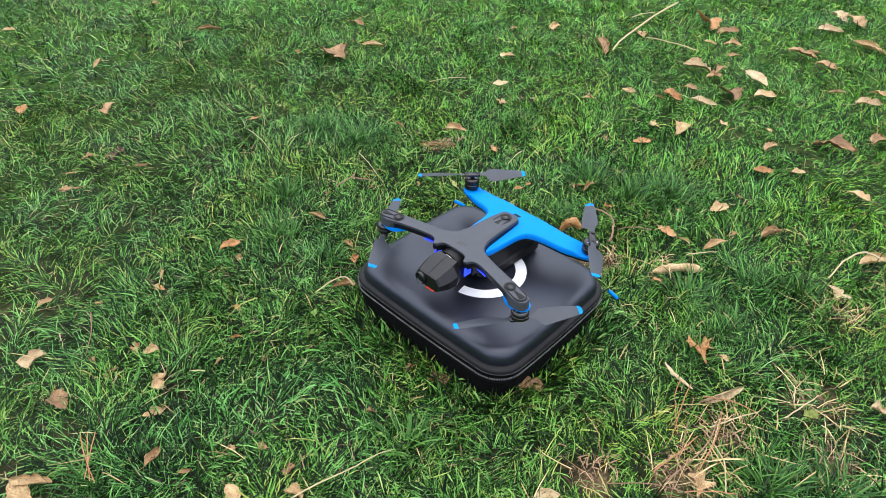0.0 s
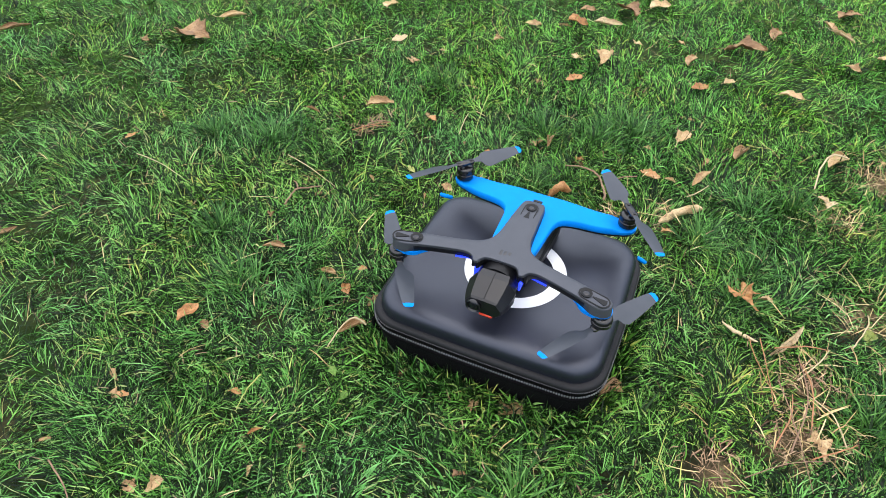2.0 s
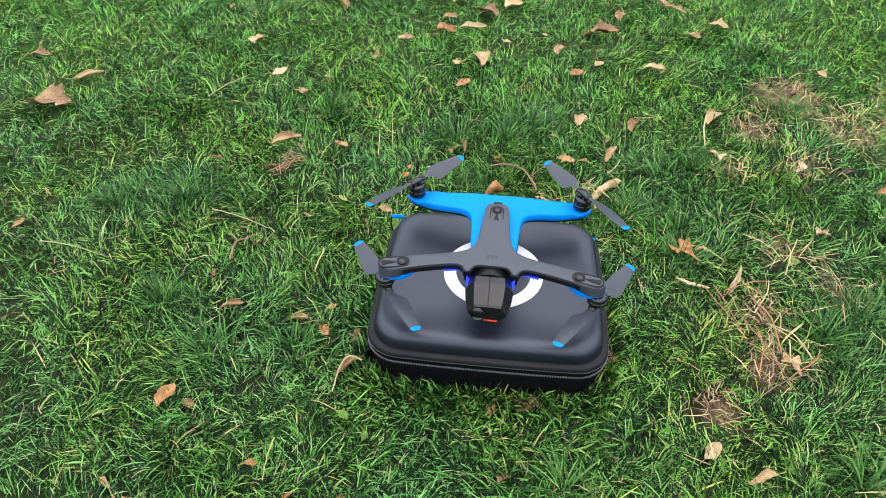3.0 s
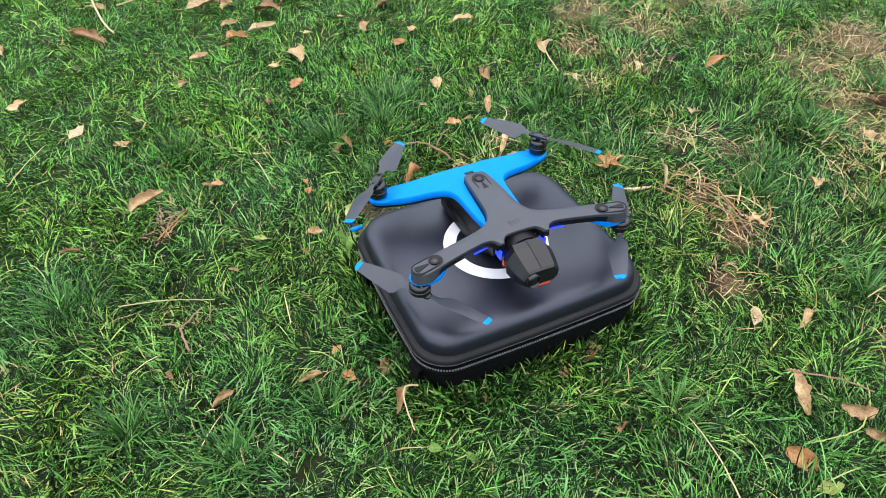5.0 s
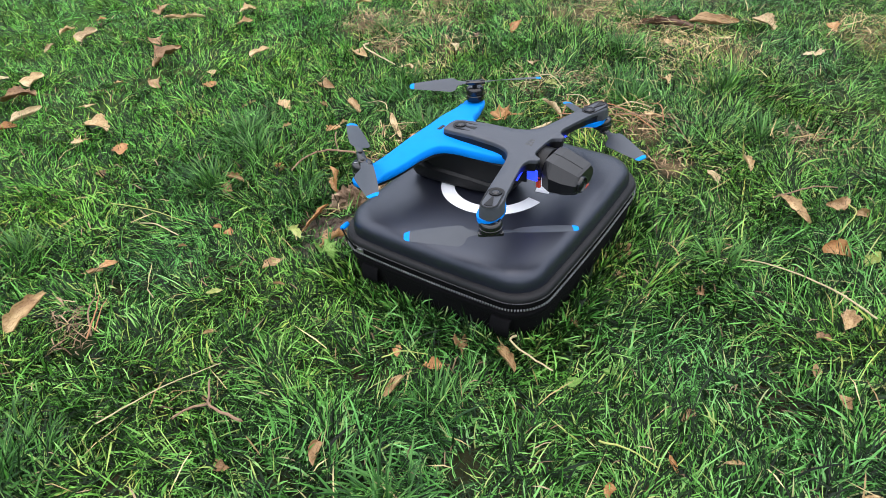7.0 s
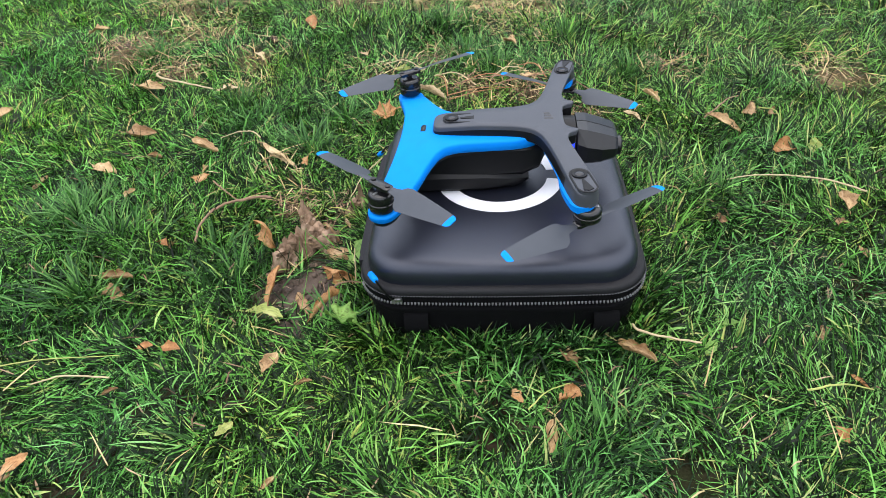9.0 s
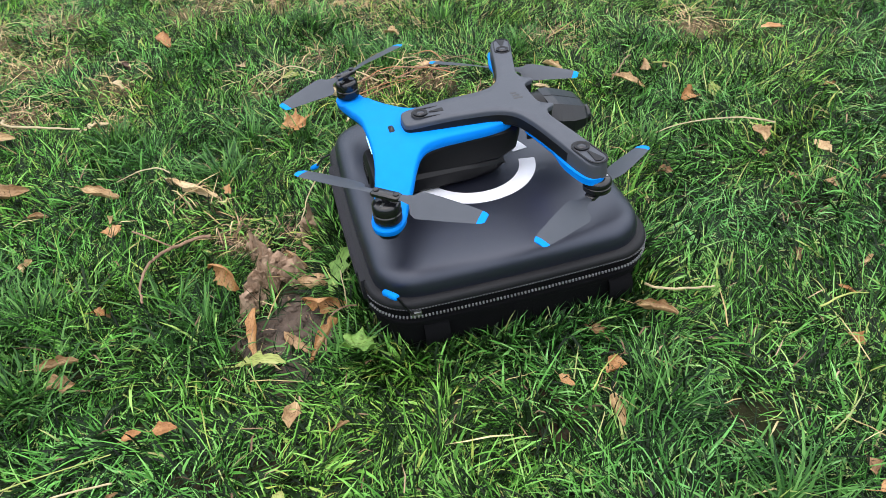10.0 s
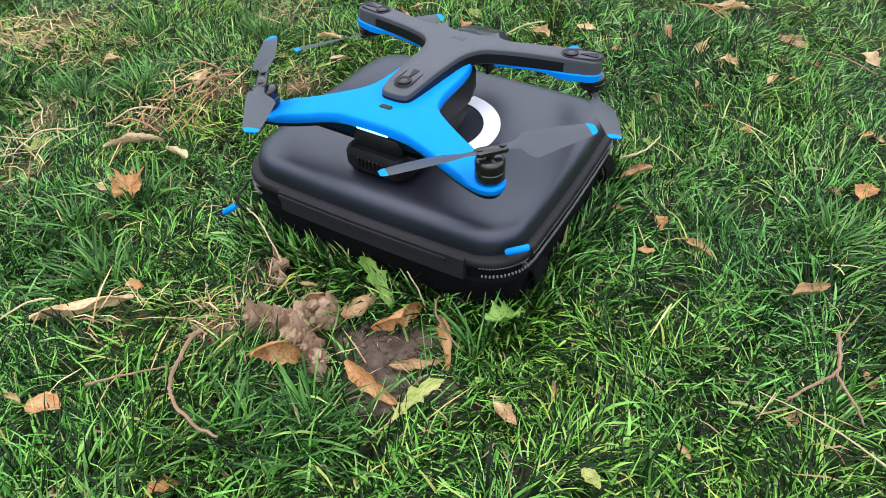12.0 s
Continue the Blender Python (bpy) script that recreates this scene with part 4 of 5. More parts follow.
    for a in range(0, 181, 12):
        t = radians(a)
        x, z = 0.0248 * math.cos(t), 0.136 + 0.0240 * math.sin(t)
        xi, zi = 0.0222 * math.cos(t), 0.136 + 0.0214 * math.sin(t)
        rings.append([(x, -0.1055, z), (x, -0.086, z), (xi, -0.086, zi), (xi, -0.1055, zi)])
    loft(bm, rings)
    yoke = part("gimbal_yoke", bm, BLACK, d, "black arched gimbal mount")
    bm = bmesh.new()
    box(bm, -0.0246, -0.0212, -0.1050, -0.1000, 0.126, 0.140, 0.0006)
    part("ribbon", bm, RED, yoke, "red ribbon of the gimbal")
    bm = bmesh.new()
    rings = []
    for y, w, tw, zb, zt, side in ((-0.1040, 0.0190, 0.0120, 0.1300, 0.1520, 0.008), (-0.1068, 0.0245, 0.0165, 0.1245, 0.1574, 0.012), (-0.1160, 0.0280, 0.0180, 0.1220, 0.1564, 0.013),
                                   (-0.1300, 0.0262, 0.0172, 0.1225, 0.1522, 0.012), (-0.1425, 0.0225, 0.0158, 0.1250, 0.1478, 0.009), (-0.1450, 0.0208, 0.0145, 0.1270, 0.1462, 0.008)):
        rings.append([(w * 0.72, y, zb), (w * 0.96, y, zb + 0.005), (w, y, zt - side), (tw, y, zt), (0.0, y, zt + 0.0005), (-tw, y, zt), (-w, y, zt - side), (-w * 0.96, y, zb + 0.005), (-w * 0.72, y, zb)])
    loft(bm, rings)
    head = part("camera_head", bm, GIMBAL, d, "glossy black faceted camera head", smooth=False)
    bm = bmesh.new()
    for (y0, z0), (y1, z1) in (((-0.1068, 0.1579), (-0.116, 0.1569)), ((-0.116, 0.1569), (-0.130, 0.1527)), ((-0.130, 0.1527), (-0.1425, 0.1483))):
        loft(bm, [[(-0.0006, y0, z0 - 0.001), (0.0006, y0, z0 - 0.001), (0.0006, y0, z0 + 0.0002), (-0.0006, y0, z0 + 0.0002)],
                  [(-0.0006, y1, z1 - 0.001), (0.0006, y1, z1 - 0.001), (0.0006, y1, z1 + 0.0002), (-0.0006, y1, z1 + 0.0002)]])
    part("seam", bm, BLACK, head)

    def facing(r, y):
        return [(-0.0105 + r * math.cos(k * math.pi / 12), y, 0.1365 + r * math.sin(k * math.pi / 12)) for k in range(24)]
    bm = bmesh.new()
    loft(bm, [facing(0.0090, -0.1430), facing(0.0090, -0.1480), facing(0.0080, -0.1490), facing(0.0066, -0.1470)])
    part("lens_barrel", bm, GLOSS, head)
    bm = bmesh.new()
    loft(bm, [facing(0.0064, -0.1466), facing(0.0052, -0.1478), facing(0.0024, -0.1486)])
    part("lens", bm, LENS, head, "dark glass main lens")
    bm = bmesh.new()
    box(bm, -0.004, 0.012, -0.1452, -0.1320, 0.1228, 0.1262, 0.0008)
    part("label", bm, RED, head, "orange-red mark under the camera head")
    # sensing cameras on the shell
    nav_camera(d, 0.1015, -0.1000, 0.1631, -14)
    nav_camera(d, -0.1045, -0.1000, 0.1631, 194)
    nav_camera(d, 0.0, 0.0120, 0.1624, -90)
    # motors and propellers
    for sx in (1, -1):
        x = sx * 0.1125
        motor(d, x, 0.0665, 0.1370, 0.1550)
        motor(d, sx * 0.1250, -0.1065, 0.1335, 0.1455)
    propeller(d, -0.1127, 0.0655, 0.1612, 49.5, -1)
    propeller(d, 0.1127, 0.0660, 0.1612, -53.5, 1)
    propeller(d, -0.1250, -0.1065, 0.1312, -55.0, 1)
    propeller(d, 0.1250, -0.1070, 0.1312, 57.0, -1)


drone()


# ---- litter on the lawn ----
def leaf_sheet(bm, rows):
    """Skins a grid of points as a thin leaf, upper and lower face and rim, resting on z = 0; returns its lowest height."""
    low = min(v.z for r in rows for v in r)
    a = [[bm.verts.new(v - Vector((0, 0, low))) for v in r] for r in rows]
    b = [[bm.verts.new(v - Vector((0, 0, low + 0.012))) for v in r] for r in rows]
    nu, nv = len(rows), len(rows[0])
    for i in range(nu - 1):
        for j in range(nv - 1):
            bm.faces.new((a[i][j], a[i + 1][j], a[i + 1][j + 1], a[i][j + 1]))
            bm.faces.new((b[i][j + 1], b[i + 1][j + 1], b[i + 1][j], b[i][j]))
    for j in range(nv - 1):
        bm.faces.new((a[0][j], a[0][j + 1], b[0][j + 1], b[0][j]))
        bm.faces.new((a[-1][j + 1], a[-1][j], b[-1][j], b[-1][j + 1]))
    for i in range(nu - 1):
        bm.faces.new((a[i + 1][0], a[i][0], b[i][0], b[i + 1][0]))
        bm.faces.new((a[i][-1], a[i + 1][-1], b[i + 1][-1], b[i][-1]))
    return low


def lobed_rows(rs, seed):
    """A five-lobed leaf spread from its stalk, dried so that its halves fold up and its lobes curl over."""
    lobes = [(0.0, 1.0), (0.72, 0.80), (-0.72, 0.80), (1.5, 0.50), (-1.5, 0.50)]
    lobes = [(a + rs.uniform(-0.15, 0.15), r * rs.uniform(0.75, 1.1), rs.uniform(-0.6, 1.1)) for a, r in lobes]
    fold, shut = rs.uniform(0.3, 0.9), rs.uniform(0.45, 0.8)
    rows = []
    for j in range(61):
        t = -2.4 + 4.8 * j / 60
        reach, curl = 0.40, 0.2
        for a, r, c in lobes:
            near = max(0.0, 1.0 - abs(t - a) / 0.48)
            jag = 0.86 + 0.14 * math.cos((t - a) * 19.0)
            if r * near ** 0.6 * jag > reach:
                reach, curl = r * near ** 0.6 * jag, c
        row = []
        for i in range(8):
            f = i / 7
            q = reach * f
            x, y = q * math.cos(t), q * math.sin(t) * shut
            z = 0.05 * f * math.cos((t / 0.72) * 2 * math.pi) + curl * 0.40 * q * q + 0.16 * f * noise.noise(Vector((x * 3.0, y * 3.0, seed * 1.7)))
            z += fold * abs(y) * 0.8
            x -= 0.35 * max(0.0, curl) * q * q * q
            row.append(Vector((-0.42 + 0.92 * (0.02 + x), 0.92 * y, 0.92 * z)))
        rows.append(row)
    return rows


def blade_rows(shape, rs, seed):
    """A simple leaf along its midrib: a flat oval, one rolled into a tube, or a crumpled scrap."""
    nu, nv = 21, 9
    curl = {"oval": 1.4, "rolled": 3.4, "crumpled": 1.8}[shape] * rs.uniform(0.8, 1.2)
    arch = rs.uniform(-0.3, 0.4) if shape != "crumpled" else rs.uniform(0.0, 0.5)
    amp = {"oval": 0.09, "rolled": 0.07, "crumpled": 0.16}[shape]
    ragged = {"oval": 0.40, "rolled": 0.45, "crumpled": 0.75}[shape]
    twist = {"oval": 0.6, "rolled": 1.4, "crumpled": 1.6}[shape] * rs.choice((-1, 1)) * rs.uniform(0.5, 1.0)
    fold = {"oval": 0.12, "rolled": 0.05, "crumpled": 0.35}[shape] * rs.uniform(0.6, 1.3)
    full = {"oval": 0.31, "rolled": 0.30, "crumpled": 0.40}[shape]
    rows = []
    for i in range(nu):
        s = i / (nu - 1)
        w = full * math.sin(math.pi * min(1.0, s * 0.97 + 0.02)) ** 0.75 * (1.15 - 0.5 * s)
        row = []
        for j in range(nv):
            q = 2 * j / (nv - 1) - 1
            side = 1 if q > 0 else -1
            wq = w * (1 + ragged * (noise.noise(Vector((s * 5.0, side * 3.0, seed * 2.3))) + 0.5 * noise.noise(Vector((s * 13.0, side * 3.0, seed * 1.3)))) * abs(q))
            t = q * curl * 0.5
            y = wq * (math.sin(t) / (curl * 0.5))
            z = wq * (1 - math.cos(t)) / (curl * 0.5) + arch * 0.22 * (1 - (2 * s - 1) ** 2) - 0.02 * (1 - abs(q))
            z += fold * wq * abs(q) + 0.5 * amp * noise.noise(Vector((s * 9.0 + seed, q * 4.0, seed * 1.7)))
            z += amp * noise.noise(Vector((s * 4.0 + seed, q * 1.6, seed * 0.7)))
            a = twist * (s - 0.5)
            y, z = y * math.cos(a) - z * math.sin(a), y * math.sin(a) + z * math.cos(a)
            row.append(Vector((s - 0.5 + 0.04 * abs(q), y + 0.06 * math.sin(3 * s + seed), z)))
        rows.append(row)
    return rows


def leaf_mesh(shape, kind, seed):
    """One dry leaf of about unit length: oval, lobed, rolled or crumpled, with its stem and a raised midrib."""
    rs = random.Random(seed)
    bm = bmesh.new()
    if shape == "lobed":
        rows = lobed_rows(rs, seed)
        low = leaf_sheet(bm, rows)
        rib = [r for r in rows[30]]
        ribs = [rib[0], rib[3], rib[6]]
    else:
        rows = blade_rows(shape, rs, seed)
        low = leaf_sheet(bm, rows)
        ribs = [rows[0][4], rows[7][4], rows[-3][4]]
    lift = Vector((0, 0, 0.004 - low))
    root = ribs[0] + lift
    stem = [root + Vector((-0.30, 0.10 * rs.uniform(-1, 1), 0.04)), root + Vector((-0.12, 0.03 * rs.uniform(-1, 1), 0.02)), root, ribs[1] + lift, ribs[2] + lift]
    tube(bm, stem, 0.010, 0.004, 5)
    bmesh.ops.recalc_face_normals(bm, faces=bm.faces)
    for f in bm.faces:
        f.smooth = True
    me = bpy.data.meshes.new("fallen_leaf")
    bm.to_mesh(me)
    bm.free()
    me.materials.append(LEAF[kind])
    return me


LEAF_SHAPES = {}
for leaf_kind in LEAF:
    shapes = ("oval", "lobed", "rolled", "crumpled") if leaf_kind not in ("green", "yellow") else ("oval", "lobed")
    LEAF_SHAPES[leaf_kind] = {s: [leaf_mesh(s, leaf_kind, 3 + 7 * k + len(s)) for k in range(4)] for s in shapes}


def fallen_leaf(x, y, size, kind, shape, turn, lift=0.0):
    rs = random.Random(int(x * 1000) * 7919 + int(y * 1000))
    mesh = rs.choice(LEAF_SHAPES[kind][shape])
    deep = {"dark": 0.014, "brown": 0.017}.get(kind, 0.021)
    deep -= 0.005 if size < 0.032 else 0.0
    deep -= 0.013 * float(closeness(np.array([x]), np.array([y]), BARE)[0])
    flat = 0.8 if math.hypot(x, y) < 0.6 else 0.55
    deep -= 0.004 if flat < 0.6 else 0.0
    ob = new("weed_leaf" if kind == "green" else "fallen_leaf", mesh)
    z = float(ground_height(x, y)) + deep + lift
    ob.matrix_world = pose(x, y, z, rs.uniform(-20, 20) * flat, rs.uniform(-20, 20) * flat, turn) @ Matrix.Diagonal((size, size, size * flat, 1))
    return tagged(ob, LABEL[kind], "leaf", "weed leaves" if kind == "green" else "fallen leaves")


fallen_leaf(-0.001, 0.338, 0.020, "brown", "rolled", -164)
fallen_leaf(-0.001, 0.855, 0.035, "tan", "lobed", -65)
fallen_leaf(-0.003, 0.347, 0.016, "orange", "crumpled", -113)
fallen_leaf(-0.010, 1.855, 0.085, "tan", "crumpled", -28)
fallen_leaf(-0.016, 1.467, 0.050, "brown", "rolled", 24)
fallen_leaf(-0.024, -0.404, 0.016, "brown", "oval", 17)
fallen_leaf(-0.030, 1.429, 0.076, "tan", "crumpled", 29)
fallen_leaf(-0.040, 1.706, 0.089, "pale", "oval", 57)
fallen_leaf(-0.048, -0.434, 0.016, "brown", "crumpled", -132)
fallen_leaf(-0.050, 1.149, 0.076, "pale", "oval", -16)
fallen_leaf(-0.052, 0.747, 0.054, "tan", "crumpled", -98)
fallen_leaf(-0.055, 1.020, 0.075, "brown", "crumpled", -61)
fallen_leaf(-0.060, -0.488, 0.016, "brown", "rolled", 67)
fallen_leaf(-0.062, 0.375, 0.036, "brown", "rolled", -96)
fallen_leaf(-0.071, 1.891, 0.067, "pale", "crumpled", -15)
fallen_leaf(-0.082, -0.181, 0.020, "brown", "rolled", -110)
fallen_leaf(-0.083, 0.371, 0.025, "brown", "crumpled", -86)
fallen_leaf(-0.089, 0.629, 0.045, "orange", "oval", -115)
fallen_leaf(-0.090, 0.930, 0.067, "pale", "rolled", 5)
fallen_leaf(-0.099, 0.715, 0.032, "tan", "lobed", 4)
fallen_leaf(-0.100, -0.506, 0.032, "brown", "rolled", 123)
fallen_leaf(-0.131, -0.242, 0.016, "green", "oval", -84)
fallen_leaf(-0.138, 1.094, 0.043, "tan", "crumpled", 43)
fallen_leaf(-0.138, 1.131, 0.066, "tan", "rolled", -94)
fallen_leaf(-0.140, -0.321, 0.016, "brown", "crumpled", -10)
fallen_leaf(-0.151, 0.882, 0.048, "orange", "crumpled", 24)
fallen_leaf(-0.152, 0.989, 0.039, "brown", "crumpled", 8)
fallen_leaf(-0.153, 0.585, 0.022, "brown", "crumpled", 77)
fallen_leaf(-0.155, -0.631, 0.045, "tan", "oval", 7)
fallen_leaf(-0.156, -0.472, 0.029, "tan", "oval", -92)
fallen_leaf(-0.157, 0.305, 0.016, "orange", "oval", -80)
fallen_leaf(-0.159, 0.279, 0.022, "orange", "oval", -98)
fallen_leaf(-0.160, -0.216, 0.018, "green", "oval", -35)
fallen_leaf(-0.165, 1.270, 0.051, "tan", "rolled", 59)
fallen_leaf(-0.166, -0.617, 0.049, "tan", "rolled", 34)
fallen_leaf(-0.169, -0.149, 0.038, "tan", "rolled", -135)
fallen_leaf(-0.173, -0.369, 0.016, "tan", "rolled", -81)
fallen_leaf(-0.176, -0.097, 0.029, "brown", "lobed", -141)
fallen_leaf(-0.178, 0.178, 0.024, "tan", "oval", 169)
fallen_leaf(-0.178, 0.873, 0.030, "brown", "rolled", 14)
fallen_leaf(-0.194, 1.103, 0.076, "pale", "crumpled", 2)
fallen_leaf(-0.195, -0.442, 0.027, "tan", "crumpled", 175)
fallen_leaf(-0.197, 1.339, 0.052, "tan", "crumpled", 34)
fallen_leaf(-0.198, -0.326, 0.016, "orange", "rolled", -132)
fallen_leaf(-0.202, 0.142, 0.016, "tan", "rolled", -80)
fallen_leaf(-0.205, 0.320, 0.016, "brown", "rolled", -83)
fallen_leaf(-0.212, -0.088, 0.021, "orange", "crumpled", 120)
fallen_leaf(-0.214, -0.045, 0.016, "orange", "oval", -148)
fallen_leaf(-0.243, 0.832, 0.040, "tan", "oval", 2)
fallen_leaf(-0.250, -0.292, 0.016, "orange", "crumpled", -175)
fallen_leaf(-0.252, 0.196, 0.019, "yellow", "oval", 156)
fallen_leaf(-0.254, -0.071, 0.029, "tan", "rolled", 162)
fallen_leaf(-0.254, -0.424, 0.021, "tan", "crumpled", -107)
fallen_leaf(-0.254, -0.482, 0.024, "brown", "oval", 103)
fallen_leaf(-0.257, 1.325, 0.042, "tan", "rolled", -11)
fallen_leaf(-0.259, -0.545, 0.043, "brown", "oval", -6)
fallen_leaf(-0.259, 1.457, 0.064, "brown", "crumpled", 52)
fallen_leaf(-0.279, -0.435, 0.020, "brown", "crumpled", 160)
fallen_leaf(-0.286, 0.359, 0.023, "orange", "oval", -26)
fallen_leaf(-0.289, 0.723, 0.031, "tan", "crumpled", 59)
fallen_leaf(-0.294, -0.487, 0.023, "brown", "rolled", -2)
fallen_leaf(-0.301, 0.146, 0.016, "tan", "rolled", 129)
fallen_leaf(-0.301, 0.371, 0.026, "brown", "rolled", -51)
fallen_leaf(-0.332, 1.469, 0.110, "orange", "crumpled", -61)
fallen_leaf(-0.351, -0.219, 0.016, "brown", "crumpled", 152)
fallen_leaf(-0.352, -0.060, 0.032, "brown", "rolled", -144)
fallen_leaf(-0.354, -0.541, 0.035, "pale", "crumpled", 142)
fallen_leaf(-0.362, 0.078, 0.016, "brown", "oval", -98)
fallen_leaf(-0.369, -0.348, 0.016, "orange", "oval", 33)
fallen_leaf(-0.377, -0.218, 0.034, "orange", "oval", -96)
fallen_leaf(-0.381, -0.351, 0.016, "brown", "crumpled", -1)
fallen_leaf(-0.384, 0.625, 0.016, "pale", "oval", -7)
fallen_leaf(-0.401, -0.329, 0.020, "brown", "rolled", -27)
fallen_leaf(-0.406, 0.009, 0.017, "brown", "crumpled", -60)
fallen_leaf(-0.407, 0.539, 0.035, "tan", "lobed", -22)
fallen_leaf(-0.409, -0.428, 0.016, "brown", "rolled", 30)
fallen_leaf(-0.431, 1.217, 0.054, "tan", "crumpled", -24)
fallen_leaf(-0.455, 1.055, 0.110, "brown", "rolled", -59)
fallen_leaf(-0.468, -0.483, 0.022, "brown", "crumpled", 94)
fallen_leaf(-0.488, 0.626, 0.038, "pale", "oval", 54)
fallen_leaf(-0.510, 0.297, 0.027, "brown", "rolled", -1)
fallen_leaf(-0.583, 0.775, 0.042, "tan", "crumpled", 85)
fallen_leaf(-0.633, 1.069, 0.041, "tan", "crumpled", 100)
fallen_leaf(-0.719, 0.976, 0.029, "tan", "rolled", 94)
fallen_leaf(-0.745, -0.319, 0.038, "brown", "lobed", 72)
fallen_leaf(-0.752, -0.187, 0.027, "brown", "rolled", 64)
fallen_leaf(-0.763, 0.090, 0.026, "orange", "oval", 79)
fallen_leaf(-0.809, -0.298, 0.020, "tan", "rolled", 69)
fallen_leaf(-0.822, -0.200, 0.040, "dark", "crumpled", 132)
fallen_leaf(-0.849, -0.244, 0.031, "brown", "crumpled", 86)
fallen_leaf(-0.889, 0.560, 0.063, "tan", "rolled", 18)
fallen_leaf(-0.905, 0.439, 0.099, "brown", "crumpled", -10)
fallen_leaf(-0.992, 0.385, 0.028, "brown", "crumpled", -22)
fallen_leaf(-1.016, -0.129, 0.041, "brown", "crumpled", -12)
fallen_leaf(-1.056, 0.650, 0.050, "brown", "crumpled", 15)
fallen_leaf(-1.105, -0.269, 0.040, "orange", "oval", 148)
fallen_leaf(-1.238, -0.044, 0.040, "tan", "rolled", 137)
fallen_leaf(-1.286, 0.297, 0.067, "brown", "rolled", 54)
fallen_leaf(-1.547, 0.277, 0.033, "brown", "crumpled", 27)
fallen_leaf(-1.603, -0.119, 0.038, "tan", "crumpled", 65)
fallen_leaf(0.008, 1.070, 0.050, "tan", "crumpled", 33)
fallen_leaf(0.009, -0.468, 0.030, "tan", "oval", -2)
fallen_leaf(0.015, -0.194, 0.022, "brown", "lobed", -88)
fallen_leaf(0.025, -0.402, 0.016, "brown", "crumpled", -47)
fallen_leaf(0.033, -0.276, 0.016, "brown", "crumpled", -118)
fallen_leaf(0.035, 0.141, 0.016, "pale", "rolled", -149)
fallen_leaf(0.048, 1.403, 0.057, "brown", "crumpled", 6)
fallen_leaf(0.057, -0.176, 0.031, "brown", "crumpled", -123)
fallen_leaf(0.059, -0.418, 0.026, "tan", "crumpled", -2)
fallen_leaf(0.092, 1.651, 0.098, "tan", "rolled", -13)
fallen_leaf(0.096, 0.893, 0.027, "tan", "lobed", -20)
fallen_leaf(0.099, 0.430, 0.016, "tan", "crumpled", -26)
fallen_leaf(0.119, 0.345, 0.037, "orange", "oval", -160)
fallen_leaf(0.121, 0.825, 0.040, "brown", "crumpled", -109)
fallen_leaf(0.129, 1.230, 0.044, "pale", "rolled", 26)
fallen_leaf(0.140, -0.584, 0.022, "orange", "rolled", -85)
fallen_leaf(0.149, 0.584, 0.030, "brown", "rolled", -17)
fallen_leaf(0.152, 0.350, 0.020, "tan", "rolled", 174)
fallen_leaf(0.152, 0.487, 0.042, "tan", "oval", -113)
fallen_leaf(0.153, 0.694, 0.048, "orange", "oval", -119)
fallen_leaf(0.157, -0.102, 0.035, "brown", "crumpled", 60)
fallen_leaf(0.169, 0.221, 0.016, "orange", "crumpled", -135)
fallen_leaf(0.170, -0.423, 0.026, "yellow", "oval", -15)
fallen_leaf(0.200, 0.365, 0.047, "tan", "rolled", -115)
fallen_leaf(0.201, 0.441, 0.028, "brown", "rolled", -119)
fallen_leaf(0.207, 0.750, 0.034, "tan", "oval", -121)
fallen_leaf(0.212, 1.198, 0.057, "pale", "crumpled", 24)
fallen_leaf(0.212, 1.288, 0.040, "tan", "crumpled", -5)
fallen_leaf(0.223, 0.919, 0.086, "brown", "crumpled", 1)
fallen_leaf(0.254, 0.480, 0.056, "brown", "rolled", -107)
fallen_leaf(0.268, -0.219, 0.029, "pale", "oval", 52)
fallen_leaf(0.279, 0.164, 0.016, "brown", "oval", -144)
fallen_leaf(0.283, 1.045, 0.055, "brown", "crumpled", -108)
fallen_leaf(0.314, -0.252, 0.037, "tan", "rolled", -162)
fallen_leaf(0.321, 0.134, 0.018, "tan", "crumpled", 174)
fallen_leaf(0.324, -0.627, 0.038, "orange", "oval", -91)
fallen_leaf(0.326, 0.740, 0.046, "tan", "crumpled", -8)
fallen_leaf(0.328, 1.335, 0.024, "orange", "crumpled", -23)
fallen_leaf(0.386, -0.093, 0.041, "tan", "lobed", -110)
fallen_leaf(0.389, 0.391, 0.045, "pale", "lobed", -125)
fallen_leaf(0.397, 1.120, 0.053, "tan", "rolled", -54)
fallen_leaf(0.411, 0.532, 0.068, "tan", "rolled", -116)
fallen_leaf(0.422, 1.087, 0.061, "pale", "rolled", -37)
fallen_leaf(0.436, 1.232, 0.054, "brown", "crumpled", -122)
fallen_leaf(0.439, 0.910, 0.037, "tan", "crumpled", -45)
fallen_leaf(0.448, 0.118, 0.028, "yellow", "oval", 81)
fallen_leaf(0.510, 0.978, 0.046, "tan", "crumpled", -13)
fallen_leaf(0.514, 0.191, 0.029, "pale", "crumpled", -141)
fallen_leaf(0.535, -0.059, 0.029, "tan", "crumpled", -150)
fallen_leaf(0.539, 0.384, 0.027, "pale", "crumpled", -149)
fallen_leaf(0.596, 0.656, 0.040, "dark", "crumpled", -124)
fallen_leaf(0.618, 0.379, 0.043, "dark", "rolled", -146)
fallen_leaf(0.670, 0.312, 0.071, "orange", "rolled", -162)
fallen_leaf(0.677, 0.747, 0.040, "tan", "crumpled", -67)
